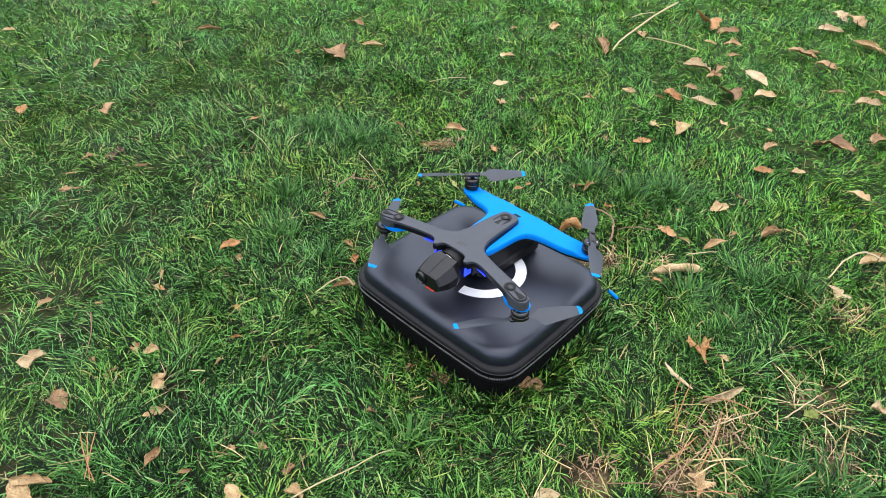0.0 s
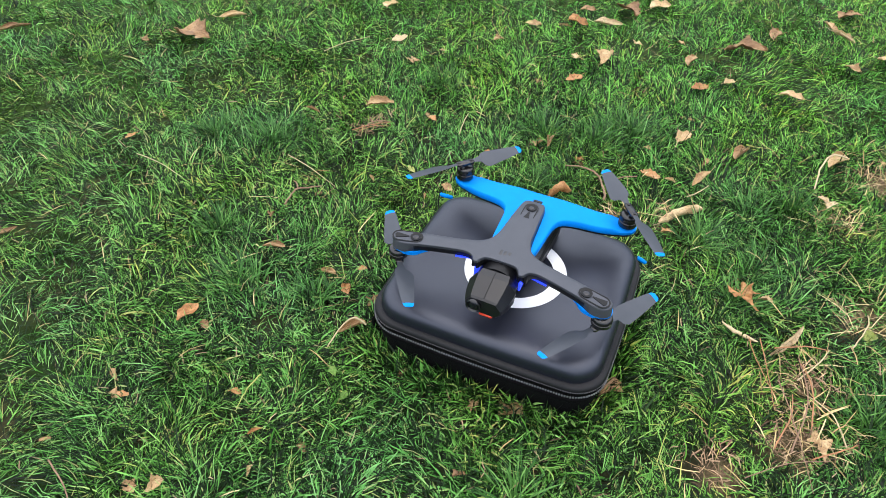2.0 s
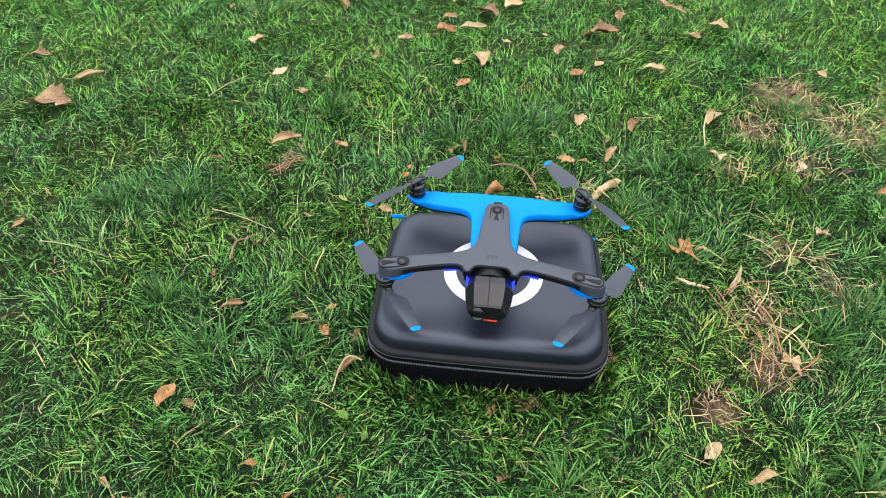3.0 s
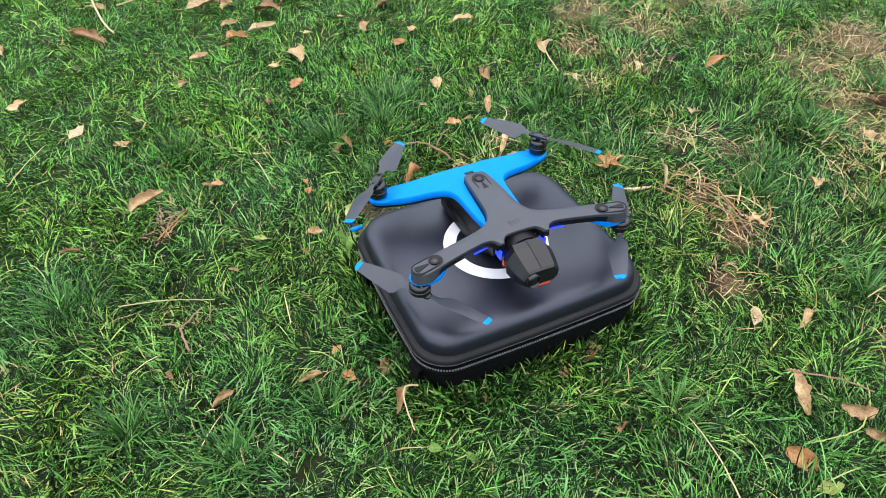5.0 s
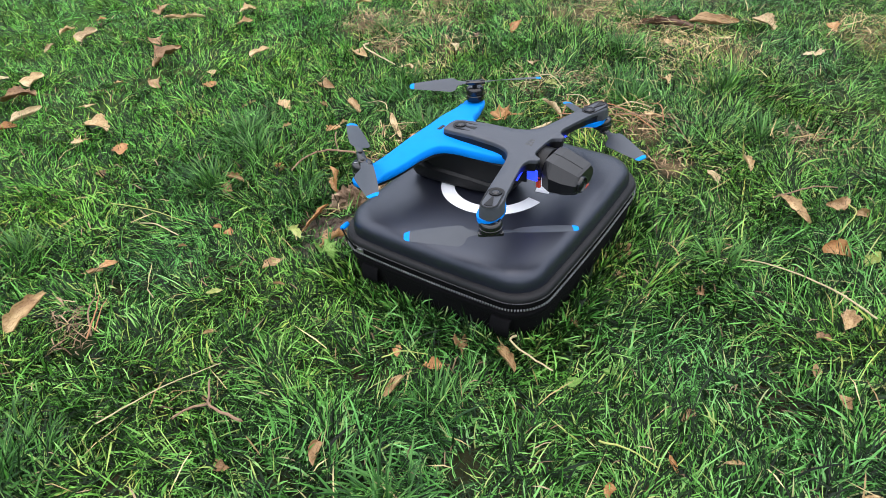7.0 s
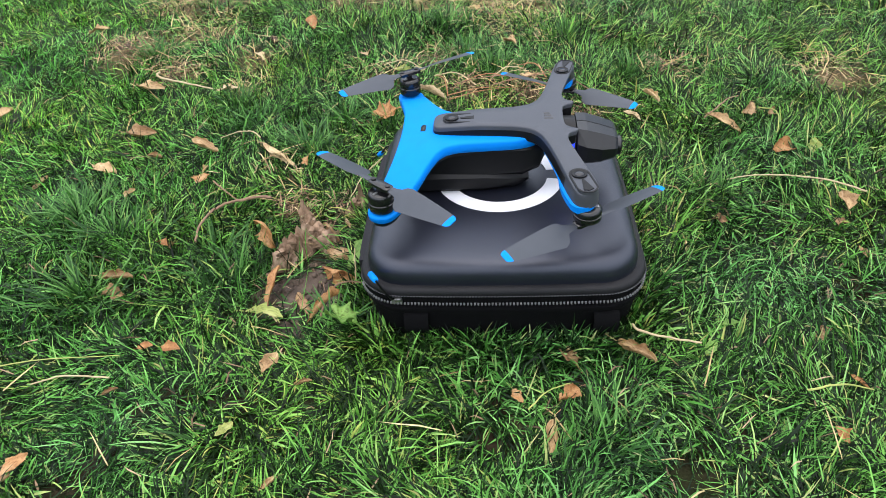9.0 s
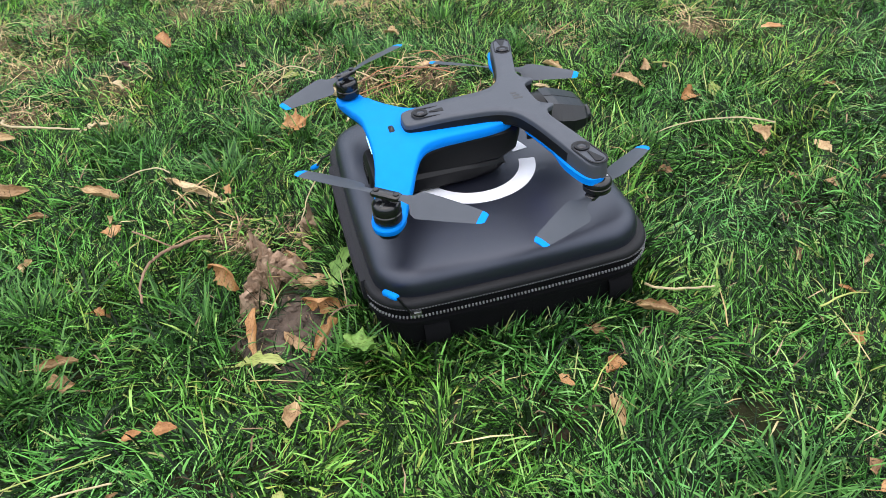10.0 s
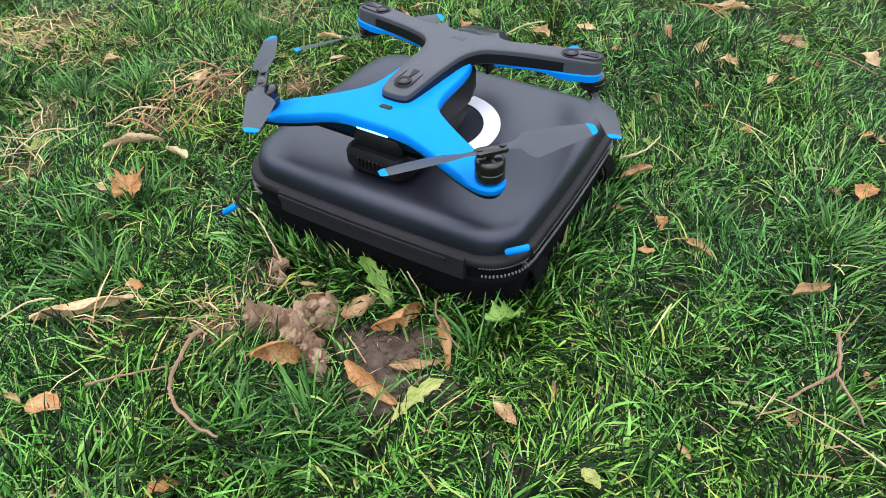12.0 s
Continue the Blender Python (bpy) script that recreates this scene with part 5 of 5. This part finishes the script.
fallen_leaf(0.717, 0.005, 0.028, "tan", "crumpled", -107)
fallen_leaf(0.778, -0.259, 0.057, "pale", "lobed", -20)
fallen_leaf(0.833, 0.049, 0.110, "dark", "rolled", -86)
fallen_leaf(0.882, -0.035, 0.099, "brown", "rolled", -67)
fallen_leaf(0.883, -0.137, 0.059, "pale", "crumpled", -137)
fallen_leaf(0.937, -0.251, 0.037, "orange", "crumpled", -144)
fallen_leaf(1.223, 0.199, 0.091, "orange", "crumpled", -135)
fallen_leaf(0.300, 0.110, 0.055, "orange", "lobed", -57)


def curled_leaf(kind, label, width, curl, face, *spine):
    """A withered leaf rolled in along a bent midrib, with ragged edges; face: where its hollow side opens."""
    at = [Vector(p) for p in rounded_path(spine, 17)]
    mid = at[8]
    long = sum((q - p).length for p, q in zip(at, at[1:]))
    seed = abs(mid.x * 90) + abs(mid.y * 70)
    rows = []
    for i, p in enumerate(at):
        s = i / 16
        ahead = (at[min(16, i + 1)] - at[max(0, i - 1)]).normalized()
        side = ahead.cross(Vector(face).normalized()).normalized()
        up = side.cross(ahead)
        wide = width * (0.10 + 0.95 * math.sin(math.pi * min(1.0, 0.04 + 0.94 * s)) ** 0.7) * (1 + 0.35 * noise.noise(Vector((s * 6, seed, 0))))
        bowed = curl * (0.75 + 0.6 * noise.noise(Vector((s * 3, seed, 4))))
        row = []
        for j in range(11):
            q = 2 * j / 10 - 1
            edge = 1 + 0.40 * abs(q) ** 2 * noise.noise(Vector((s * 9, 5.0 if q > 0 else 9.0, seed)))
            t = q * bowed * 0.5
            v = p - mid + side * (wide * edge * math.sin(t) / bowed) + up * (wide * edge * (1 - math.cos(t)) / bowed)
            v += up * width * (0.10 * noise.noise(Vector((s * 5, q * 1.6, seed * 2))) + 0.05 * noise.noise(Vector((s * 12, q * 4, seed * 3))))
            row.append(v / long)
        rows.append(row)
    bm = bmesh.new()
    low = leaf_sheet(bm, rows)
    bmesh.ops.recalc_face_normals(bm, faces=bm.faces)
    ob = part("fallen_leaf", bm, LEAF[kind])
    ob.matrix_world = Matrix.Translation(mid + Vector((0, 0, low * long))) @ Matrix.Diagonal((long, long, long, 1))
    return tagged(ob, label, "leaf", "fallen leaves")


def rounded_path(points, n):
    """n points along a quadratic arc through the first, middle and last of three points."""
    a, b, c = points
    out = []
    for i in range(n):
        t = i / (n - 1)
        u, v, w = 2 * (t - 0.5) * (t - 1), 4 * t * (1 - t), 2 * t * (t - 0.5)
        out.append(tuple(u * p + v * q + w * r for p, q, r in zip(a, b, c)))
    return out


curled_leaf("orange", "cupped orange-brown leaf leaning against the mud heap", 0.028, 4.0, (-0.9, 0.3, 0.1), (0.012, 0.234, 0.034), (-0.003, 0.223, 0.040), (-0.015, 0.214, 0.022))
curled_leaf("orange", "rolled orange leaf strip at the edge of bare soil", 0.024, 4.6, (-0.9, 0.5, 0.1), (-0.043, 0.154, 0.014), (-0.056, 0.134, 0.020), (-0.068, 0.113, 0.018))
curled_leaf("orange", "twisted orange-brown leaf at the edge of bare soil", 0.017, 4.0, (-0.3, 0.9, 0.1), (-0.094, 0.125, 0.028), (-0.107, 0.137, 0.027), (-0.119, 0.157, 0.008))
curled_leaf("orange", "twisted orange-tan leaf lying on bare soil", 0.015, 3.0, (-0.5, 0.4, 0.3), (-0.051, 0.199, 0.026), (-0.074, 0.203, 0.017), (-0.100, 0.203, 0.009))
curled_leaf("brown", "folded brown leaf lying between mud and case", 0.024, 4.4, (0.3, 0.6, -0.6), (-0.013, 0.156, 0.016), (-0.020, 0.140, 0.022), (-0.027, 0.122, 0.020))
curled_leaf("brown", "narrow brown leaf scrap lying on bare soil", 0.010, 2.2, (0, 0, -1), (-0.075, 0.176, 0.010), (-0.094, 0.167, 0.013), (-0.112, 0.152, 0.012))
curled_leaf("brown", "shrivelled brown leaf stuck in the mud heap", 0.017, 4.2, (-0.8, 0.3, 0.1), (0.020, 0.162, 0.026), (0.012, 0.156, 0.028), (0.001, 0.145, 0.018))
curled_leaf("tan", "long rolled tan leaf lying on the grass", 0.023, 4.2, (-0.6, 0.5, -0.3), (0.212, 0.292, 0.026), (0.185, 0.262, 0.031), (0.156, 0.231, 0.024))
curled_leaf("tan", "narrow torn tan leaf lying on the grass", 0.017, 2.6, (-0.3, -0.4, 0.6), (0.238, -0.308, 0.036), (0.227, -0.327, 0.032), (0.220, -0.351, 0.018))
curled_leaf("brown", "boat-shaped brown leaf lying on the grass", 0.018, 3.2, (-0.3, -0.5, 0.5), (0.252, -0.360, 0.030), (0.264, -0.373, 0.027), (0.280, -0.380, 0.030))
curled_leaf("brown", "shrivelled brown leaf lying in the grass", 0.014, 3.6, (-0.4, -0.3, 0.4), (0.250, -0.393, 0.028), (0.256, -0.400, 0.028), (0.268, -0.407, 0.018))
curled_leaf("orange", "cupped orange leaf lying in the grass", 0.022, 3.0, (-0.3, -0.3, 0.8), (0.163, -0.374, 0.022), (0.168, -0.389, 0.026), (0.178, -0.402, 0.014))
curled_leaf("tan", "ragged tan leaf with a thin tail beside a dark gap", 0.025, 3.0, (-0.2, -0.3, 0.8), (-0.420, 0.352, 0.018), (-0.398, 0.348, 0.030), (-0.365, 0.355, 0.034))
curled_leaf("pale", "thin rolled pale leaf lying in the grass", 0.013, 3.8, (0.2, -0.5, -0.4), (0.268, 0.060, 0.028), (0.288, 0.054, 0.026), (0.316, 0.050, 0.021))
curled_leaf("pale", "rolled pale leaf beside a patch of straw", 0.016, 4.2, (0.2, -0.6, 0.1), (0.332, 0.038, 0.018), (0.350, 0.062, 0.027), (0.366, 0.092, 0.031))


def rod(name, points, r0, r1, mat, label, category, n=6):
    """A twig or stalk through ground points (x, y, height)."""
    smooth = []
    p = [Vector(q) for q in points]
    for i in range(len(p) - 1):
        a, b, c, e = p[max(i - 1, 0)], p[i], p[i + 1], p[min(i + 2, len(p) - 1)]
        for k in range(5):
            t = k / 5
            smooth.append(0.5 * (2 * b + (c - a) * t + (2 * a - 5 * b + 4 * c - e) * t * t + (3 * b - a - 3 * c + e) * t ** 3))
    smooth.append(p[-1])
    rs = random.Random(len(points) + int(points[0][0] * 1000))
    smooth = [q + Vector((rs.uniform(-1, 1), rs.uniform(-1, 1), rs.uniform(-1, 1))) * r0 * 0.5 for q in smooth]
    bm = bmesh.new()
    tube(bm, smooth, r0, r1, n)
    return tagged(part(name, bm, mat), label, category)


rod("twig", ((0.066, 0.236, 0.034), (0.060, 0.256, 0.038), (0.046, 0.282, 0.04), (0.034, 0.294, 0.04), (0.009, 0.302, 0.038), (-0.017, 0.301, 0.032)), 0.0019, 0.0011, TWIG, "curved brown twig lying on the grass", "twig")
rod("twig", ((0.100, 0.318, 0.036), (0.078, 0.298, 0.04), (0.058, 0.275, 0.036)), 0.0011, 0.0007, TWIG, "thin brown twig lying on the grass", "twig")
rod("twig", ((-0.374, 0.005, 0.042), (-0.377, 0.030, 0.043), (-0.376, 0.047, 0.042), (-0.364, 0.063, 0.038), (-0.352, 0.078, 0.034)), 0.0016, 0.0009, TWIG, "forked brown twig lying on the grass", "twig")
rod("twig", ((-0.376, 0.047, 0.042), (-0.392, 0.064, 0.038), (-0.402, 0.072, 0.03)), 0.0013, 0.0008, TWIG, "broken end of a forked brown twig", "twig")
rod("dry_stalk", ((0.100, -0.300, 0.022), (0.095, -0.320, 0.030), (0.088, -0.360, 0.034), (0.075, -0.405, 0.034), (0.064, -0.440, 0.026)), 0.0006, 0.0011, STALK, "long pale dry stalk lying across the grass", "stalk")
rod("dry_stalk", ((-0.395, 1.0, 0.035), (-0.416, 1.085, 0.04), (-0.44, 1.3, 0.05), (-0.46, 1.5, 0.045)), 0.0022, 0.003, STALK, "long pale dry stalk lying across the grass", "stalk")
rod("twig", ((0.228, -0.303, 0.036), (0.248, -0.326, 0.042), (0.268, -0.343, 0.042), (0.292, -0.365, 0.034)), 0.0010, 0.0008, TWIG, "thin grey twig lying on the grass", "twig")
rod("dry_stalk", ((0.259, -0.383, 0.032), (0.238, -0.392, 0.040), (0.215, -0.392, 0.042), (0.187, -0.383, 0.034)), 0.0008, 0.0006, REED, "curved yellow leaf stalk lying on the grass", "stalk")
rod("dry_stalk", ((0.183, 0.278, 0.05), (0.196, 0.292, 0.052), (0.206, 0.318, 0.046), (0.212, 0.345, 0.035)), 0.0009, 0.0006, STALK, "thin yellow stalk arching over the grass", "stalk")
rod("dry_stalk", ((0.418, 0.512, 0.045), (0.39, 0.50, 0.05), (0.375, 0.455, 0.045), (0.372, 0.41, 0.035)), 0.0018, 0.0012, STALK, "bent pale straw on the grass", "stalk")
rod("twig", ((0.36, -0.11, 0.03), (0.372, -0.04, 0.04), (0.362, 0.03, 0.034)), 0.0010, 0.0007, TWIG, "thin brown twig among dry grass", "twig")

rod("pine_needle", ((-0.385, 0.234, 0.038), (-0.359, 0.255, 0.044), (-0.335, 0.290, 0.036)), 0.0010, 0.0005, NEEDLE, "long orange-brown pine needle over a dark gap in the grass", "needle")
rod("pine_needle", ((-0.373, 0.237, 0.038), (-0.352, 0.255, 0.044), (-0.335, 0.275, 0.036)), 0.0008, 0.0004, NEEDLE, "long orange-brown pine needle over a dark gap in the grass", "needle")
rod("dry_stalk", ((-0.585, 0.469, 0.038), (-0.558, 0.513, 0.044), (-0.534, 0.573, 0.036)), 0.0008, 0.0005, STALK, "long thin pale stalk lying across the grass", "stalk")
rod("dry_stalk", ((-0.496, 1.273, 0.038), (-0.481, 1.315, 0.044), (-0.474, 1.380, 0.036)), 0.0018, 0.0011, STALK, "pale dry stalk lying on the grass", "stalk")
rod("dry_stalk", ((-0.378, 1.156, 0.038), (-0.300, 1.160, 0.044), (-0.228, 1.180, 0.036)), 0.0018, 0.0011, STALK, "pale dry stalk lying on the grass", "stalk")
rod("twig", ((-0.362, -0.453, 0.038), (-0.319, -0.470, 0.044), (-0.291, -0.493, 0.036)), 0.0010, 0.0005, TWIG, "long curved brown stem of a fallen leaf", "twig")
rod("dry_stalk", ((-0.175, -0.201, 0.038), (-0.173, -0.169, 0.044), (-0.165, -0.150, 0.044), (-0.150, -0.148, 0.036)), 0.0008, 0.0013, STALK, "curled pale straw beside the case", "stalk")
rod("dry_stalk", ((-0.221, 0.373, 0.038), (-0.216, 0.342, 0.044), (-0.212, 0.307, 0.036)), 0.0007, 0.0008, STALK, "tan dry stalk lying on the grass", "stalk")
rod("dry_stalk", ((-0.225, -0.269, 0.038), (-0.224, -0.295, 0.044), (-0.223, -0.320, 0.036)), 0.0010, 0.0005, REED, "yellow-green grass stem lying flat", "stalk")
rod("dry_stalk", ((-0.245, -0.052, 0.038), (-0.231, -0.068, 0.044), (-0.217, -0.087, 0.036)), 0.0007, 0.0004, REED, "yellow grass stem lying flat", "stalk")
rod("pine_needle", ((0.314, 0.039, 0.038), (0.323, -0.009, 0.044), (0.338, -0.062, 0.036)), 0.0008, 0.0004, NEEDLE, "orange-brown pine needle on dry grass", "needle")
rod("pine_needle", ((0.301, 0.035, 0.038), (0.310, -0.002, 0.044), (0.339, -0.046, 0.036)), 0.0007, 0.0004, NEEDLE, "orange-brown pine needle on dry grass", "needle")
rod("twig", ((0.339, -0.018, 0.038), (0.352, -0.062, 0.044), (0.366, -0.110, 0.044), (0.382, -0.155, 0.036)), 0.0008, 0.0004, TWIG, "long thin reddish twig over dry grass", "twig")
rod("twig", ((0.314, -0.168, 0.038), (0.354, -0.135, 0.044), (0.398, -0.108, 0.036)), 0.0007, 0.0004, TWIG, "thin brown twig over dry grass", "twig")
rod("dry_stalk", ((-0.671, 0.017, 0.038), (-0.615, 0.007, 0.044), (-0.561, -0.002, 0.036)), 0.0008, 0.0004, STALK, "thin pale stalk bent over the grass", "stalk")
rod("dry_stalk", ((-0.445, 0.122, 0.038), (-0.386, 0.099, 0.044), (-0.332, 0.083, 0.036)), 0.0008, 0.0004, STALK, "thin pale stalk bent over the grass", "stalk")
rod("dry_stalk", ((-0.212, 0.455, 0.038), (-0.199, 0.382, 0.044), (-0.186, 0.310, 0.036)), 0.0007, 0.0004, REED, "yellow grass stem bent over the grass", "stalk")


MUD_RUNS = (((0.052, 0.196), (0.022, 0.177), 0.0130), ((0.022, 0.177), (0.000, 0.153), 0.0120), ((0.020, 0.178), (-0.006, 0.195), 0.0135), ((-0.006, 0.195), (-0.028, 0.208), 0.0105),
            ((0.064, 0.143), (0.080, 0.131), 0.0060))


def mud_clod():
    """A crumbly heap of dried mud: a low ragged mound under many broken crumbs."""
    bm = bmesh.new()
    n = 120
    rows = []
    for i in range(n):
        row = []
        for j in range(n):
            x, y = -0.055 + 0.16 * i / (n - 1), 0.112 + 0.125 * j / (n - 1)
            best = 1.0
            for (ax, ay), (bx, by), w in MUD_RUNS:
                u = max(0.0, min(1.0, ((x - ax) * (bx - ax) + (y - ay) * (by - ay)) / ((bx - ax) ** 2 + (by - ay) ** 2)))
                best = min(best, math.hypot(x - ax - u * (bx - ax), y - ay - u * (by - ay)) / w)
            p = Vector((x, y, 0.0))
            edge = 1.15 * best + 0.45 * noise.noise(p * 80) + 0.2 * noise.noise(p * 210)
            lump = 0.5 + 0.9 * noise.noise(p * 75 + Vector((3, 0, 0))) - 1.3 * abs(noise.noise(p * 120)) + 0.7 * noise.noise(p * 260) + noise.noise(p * 520) * 0.35
            z = -0.004 + max(0.0, 1.0 - edge) ** 0.75 * (0.032 + 0.013 * lump) if edge < 1 else -0.006
            row.append(bm.verts.new((x + 0.002 * noise.noise(p * 400), y + 0.002 * noise.noise(p * 400 + Vector((9, 9, 0))), z)))
        rows.append(row)
    for i in range(n - 1):
        for j in range(n - 1):
            bm.faces.new((rows[i][j], rows[i + 1][j], rows[i + 1][j + 1], rows[i][j + 1]))
    rs = random.Random(77)
    for k in range(120):
        (ax, ay), (bx, by), w = rs.choice(MUD_RUNS)
        u, off = rs.random(), rs.gauss(0, 0.55)
        x = ax + u * (bx - ax) + rs.gauss(0, 0.3) * w
        y = ay + u * (by - ay) + off * w
        near = max(0.0, 1.0 - math.hypot(off, 0.2))
        r = rs.choice((0.0014, 0.002, 0.0028, 0.004, 0.006)) * rs.uniform(0.8, 1.2)
        z = 0.005 + 0.019 * near + rs.uniform(0, 0.007)
        made = bmesh.ops.create_icosphere(bm, subdivisions=2 if r > 0.003 else 1, radius=1.0)
        turn = Matrix.Rotation(rs.uniform(0, 6.28), 3, "Z") @ Matrix.Rotation(rs.uniform(0, 3.1), 3, "X")
        shape = Vector((rs.uniform(0.8, 1.5), rs.uniform(0.7, 1.1), rs.uniform(0.45, 0.85)))
        for v in made["verts"]:
            d = v.co.copy()
            f = 1.0 + 0.5 * noise.noise(d * 1.6 + Vector((k * 3.1, 0, 0))) + 0.35 * noise.noise(d * 4.0 + Vector((0, k * 2.3, 0)))
            v.co = turn @ Vector((d.x * shape.x, d.y * shape.y, d.z * shape.z)) * (r * f) + Vector((x, y, z))
    ob = part("mud_clod", bm, MUD)
    return tagged(ob, "crumbly heap of dried brown mud on the lawn", "mud")


mud_clod()


def bare_soil():
    """Worn earth showing through beside the heap: a low uneven sheet with crumbs lying on it."""
    bm = bmesh.new()
    nx, ny = 80, 66
    rows = []
    for i in range(nx):
        row = []
        for j in range(ny):
            x, y = -0.155 + 0.145 * i / (nx - 1), 0.113 + 0.115 * j / (ny - 1)
            p = Vector((x, y, 0.0))
            best = min(math.hypot(x - px, y - py) / r for px, py, r in ((-0.050, 0.155, 0.032), (-0.080, 0.145, 0.033), (-0.072, 0.192, 0.030), (-0.125, 0.180, 0.018)))
            edge = best + 0.35 * noise.noise(p * 60)
            lump = 0.0024 * noise.noise(p * 90) + 0.0016 * noise.noise(p * 240)
            row.append(bm.verts.new((x, y, (0.003 + lump) if edge < 1 else 0.003 + lump - min(0.012, 0.03 * (edge - 1)))))
        rows.append(row)
    for i in range(nx - 1):
        for j in range(ny - 1):
            bm.faces.new((rows[i][j], rows[i + 1][j], rows[i + 1][j + 1], rows[i][j + 1]))
    rs = random.Random(55)
    for k in range(80):
        cx, cy, spread = rs.choice(((-0.055, 0.152, 0.015), (-0.080, 0.148, 0.014), (-0.074, 0.192, 0.013)))
        x, y = cx + rs.gauss(0, spread), cy + rs.gauss(0, spread)
        if y < 0.112:
            continue
        r = rs.choice((0.0010, 0.0014, 0.0019, 0.0027, 0.0036))
        made = bmesh.ops.create_icosphere(bm, subdivisions=1, radius=1.0)
        for v in made["verts"]:
            d = v.co.copy()
            f = r * (1.0 + 0.7 * noise.noise(d * 1.5 + Vector((k * 2.7, 0, 0))))
            v.co = Vector((d.x * f * 1.3, d.y * f, d.z * f * 0.7)) + Vector((x, y, 0.003 + r * 0.35))
    return tagged(part("bare_soil", bm, EARTH), "bare brown earth with loose crumbs worn through the lawn", "soil", kind="stuff")


bare_soil()


def weed(x, y, turn, size, kind, label, wide):
    """A broad weed leaf with a jagged outline, arching over, its halves folded along the midrib."""
    bm = bmesh.new()
    rs = random.Random(int(size * 5000) + int(turn))
    rows = []
    for i in range(25):
        s = i / 24
        tooth = ((s * 3.3 + 0.1) % 1.0) ** 1.3 * 0.75
        w = 0.03 + wide * math.sin(math.pi * s ** 1.2) * (0.35 + 1.1 * tooth) if s < 0.97 else 0.01
        z = 0.28 * math.sin(2.2 * s)
        a, b = w * rs.uniform(0.85, 1.15), w * rs.uniform(0.85, 1.15)
        rows.append([(s - 0.25 * a, -a, z + 0.10 * a), (s, 0.0, z), (s - 0.25 * b, b, z + 0.25 * b), (s, 0.0, z - 0.012)])
    loft(bm, rows)
    tube(bm, [(-0.5, 0.05, -0.25), (-0.2, 0.0, -0.04), (0.0, 0.0, 0.0), (0.9, 0.0, 0.28 * math.sin(2.0))], 0.02, 0.008, 5)
    ob = part("weed", bm, LEAF[kind])
    ob.matrix_world = pose(x, y, float(ground_height(x, y)) + 0.012, 0, 0, turn) @ Matrix.Diagonal((size, size, size, 1))
    return tagged(ob, label, "weed", "weeds")


fallen_leaf(-0.152, 0.100, 0.046, "green", "lobed", -107, 0.012)
weed(-0.050, 0.129, -29, 0.066, "green", "jagged light green dandelion leaf beside the case", 0.12)
weed(-0.107, 0.222, -114, 0.050, "yellow", "long yellow-green dandelion leaf lying on the grass", 0.13)

rod("twig", ((-0.121, 0.142, 0.020), (-0.100, 0.135, 0.032), (-0.087, 0.122, 0.034), (-0.082, 0.106, 0.028)), 0.0010, 0.0007, TWIG, "thin brown twig arching over bare soil", "twig")
rod("dry_stalk", ((0.128, 0.110, 0.046), (0.106, 0.118, 0.048), (0.084, 0.130, 0.044), (0.062, 0.141, 0.032)), 0.0009, 0.0006, STALK, "thin pale stalk lying behind the case", "stalk")
rod("dry_stalk", ((-0.074, 0.116, 0.012), (-0.066, 0.114, 0.034), (-0.056, 0.114, 0.052)), 0.0008, 0.0006, STALK, "pale weed stem standing beside the case", "stalk")
rod("dry_stalk", ((-0.377, 0.243, 0.03), (-0.362, 0.264, 0.044), (-0.341, 0.290, 0.036)), 0.0011, 0.0007, TWIG, "reddish dry stalk lying on the grass", "stalk")
for k in range(3):
    rod("pine_needle", ((-0.171 + 0.004 * k, -0.553 + 0.007 * k, 0.036), (-0.137, -0.562 + 0.004 * k, 0.042), (-0.100 - 0.006 * k, -0.569 - 0.003 * k, 0.034)), 0.0007, 0.0005, NEEDLE, "reddish-brown dry pine needle on the grass", "needle", 5)
for k, (x, y, h, r) in enumerate(((0.372, -0.02, 100, 0.10), (0.380, 0.03, 62, 0.075), (0.350, -0.07, 80, 0.085), (0.395, -0.05, 130, 0.07), (0.365, 0.05, 20, 0.065), (0.435, 0.115, 75, 0.07), (0.405, -0.09, 40, 0.06))):
    c, s = math.cos(radians(h)), math.sin(radians(h))
    rod("pine_needle", ((x - r / 2 * c, y - r / 2 * s, 0.030), (x + 0.004 * s, y - 0.004 * c, 0.042), (x + r / 2 * c, y + r / 2 * s, 0.032)), 0.0010, 0.0006, STALK if k % 2 else NEEDLE, "long dry needle lying in the thin grass", "needle", 5)
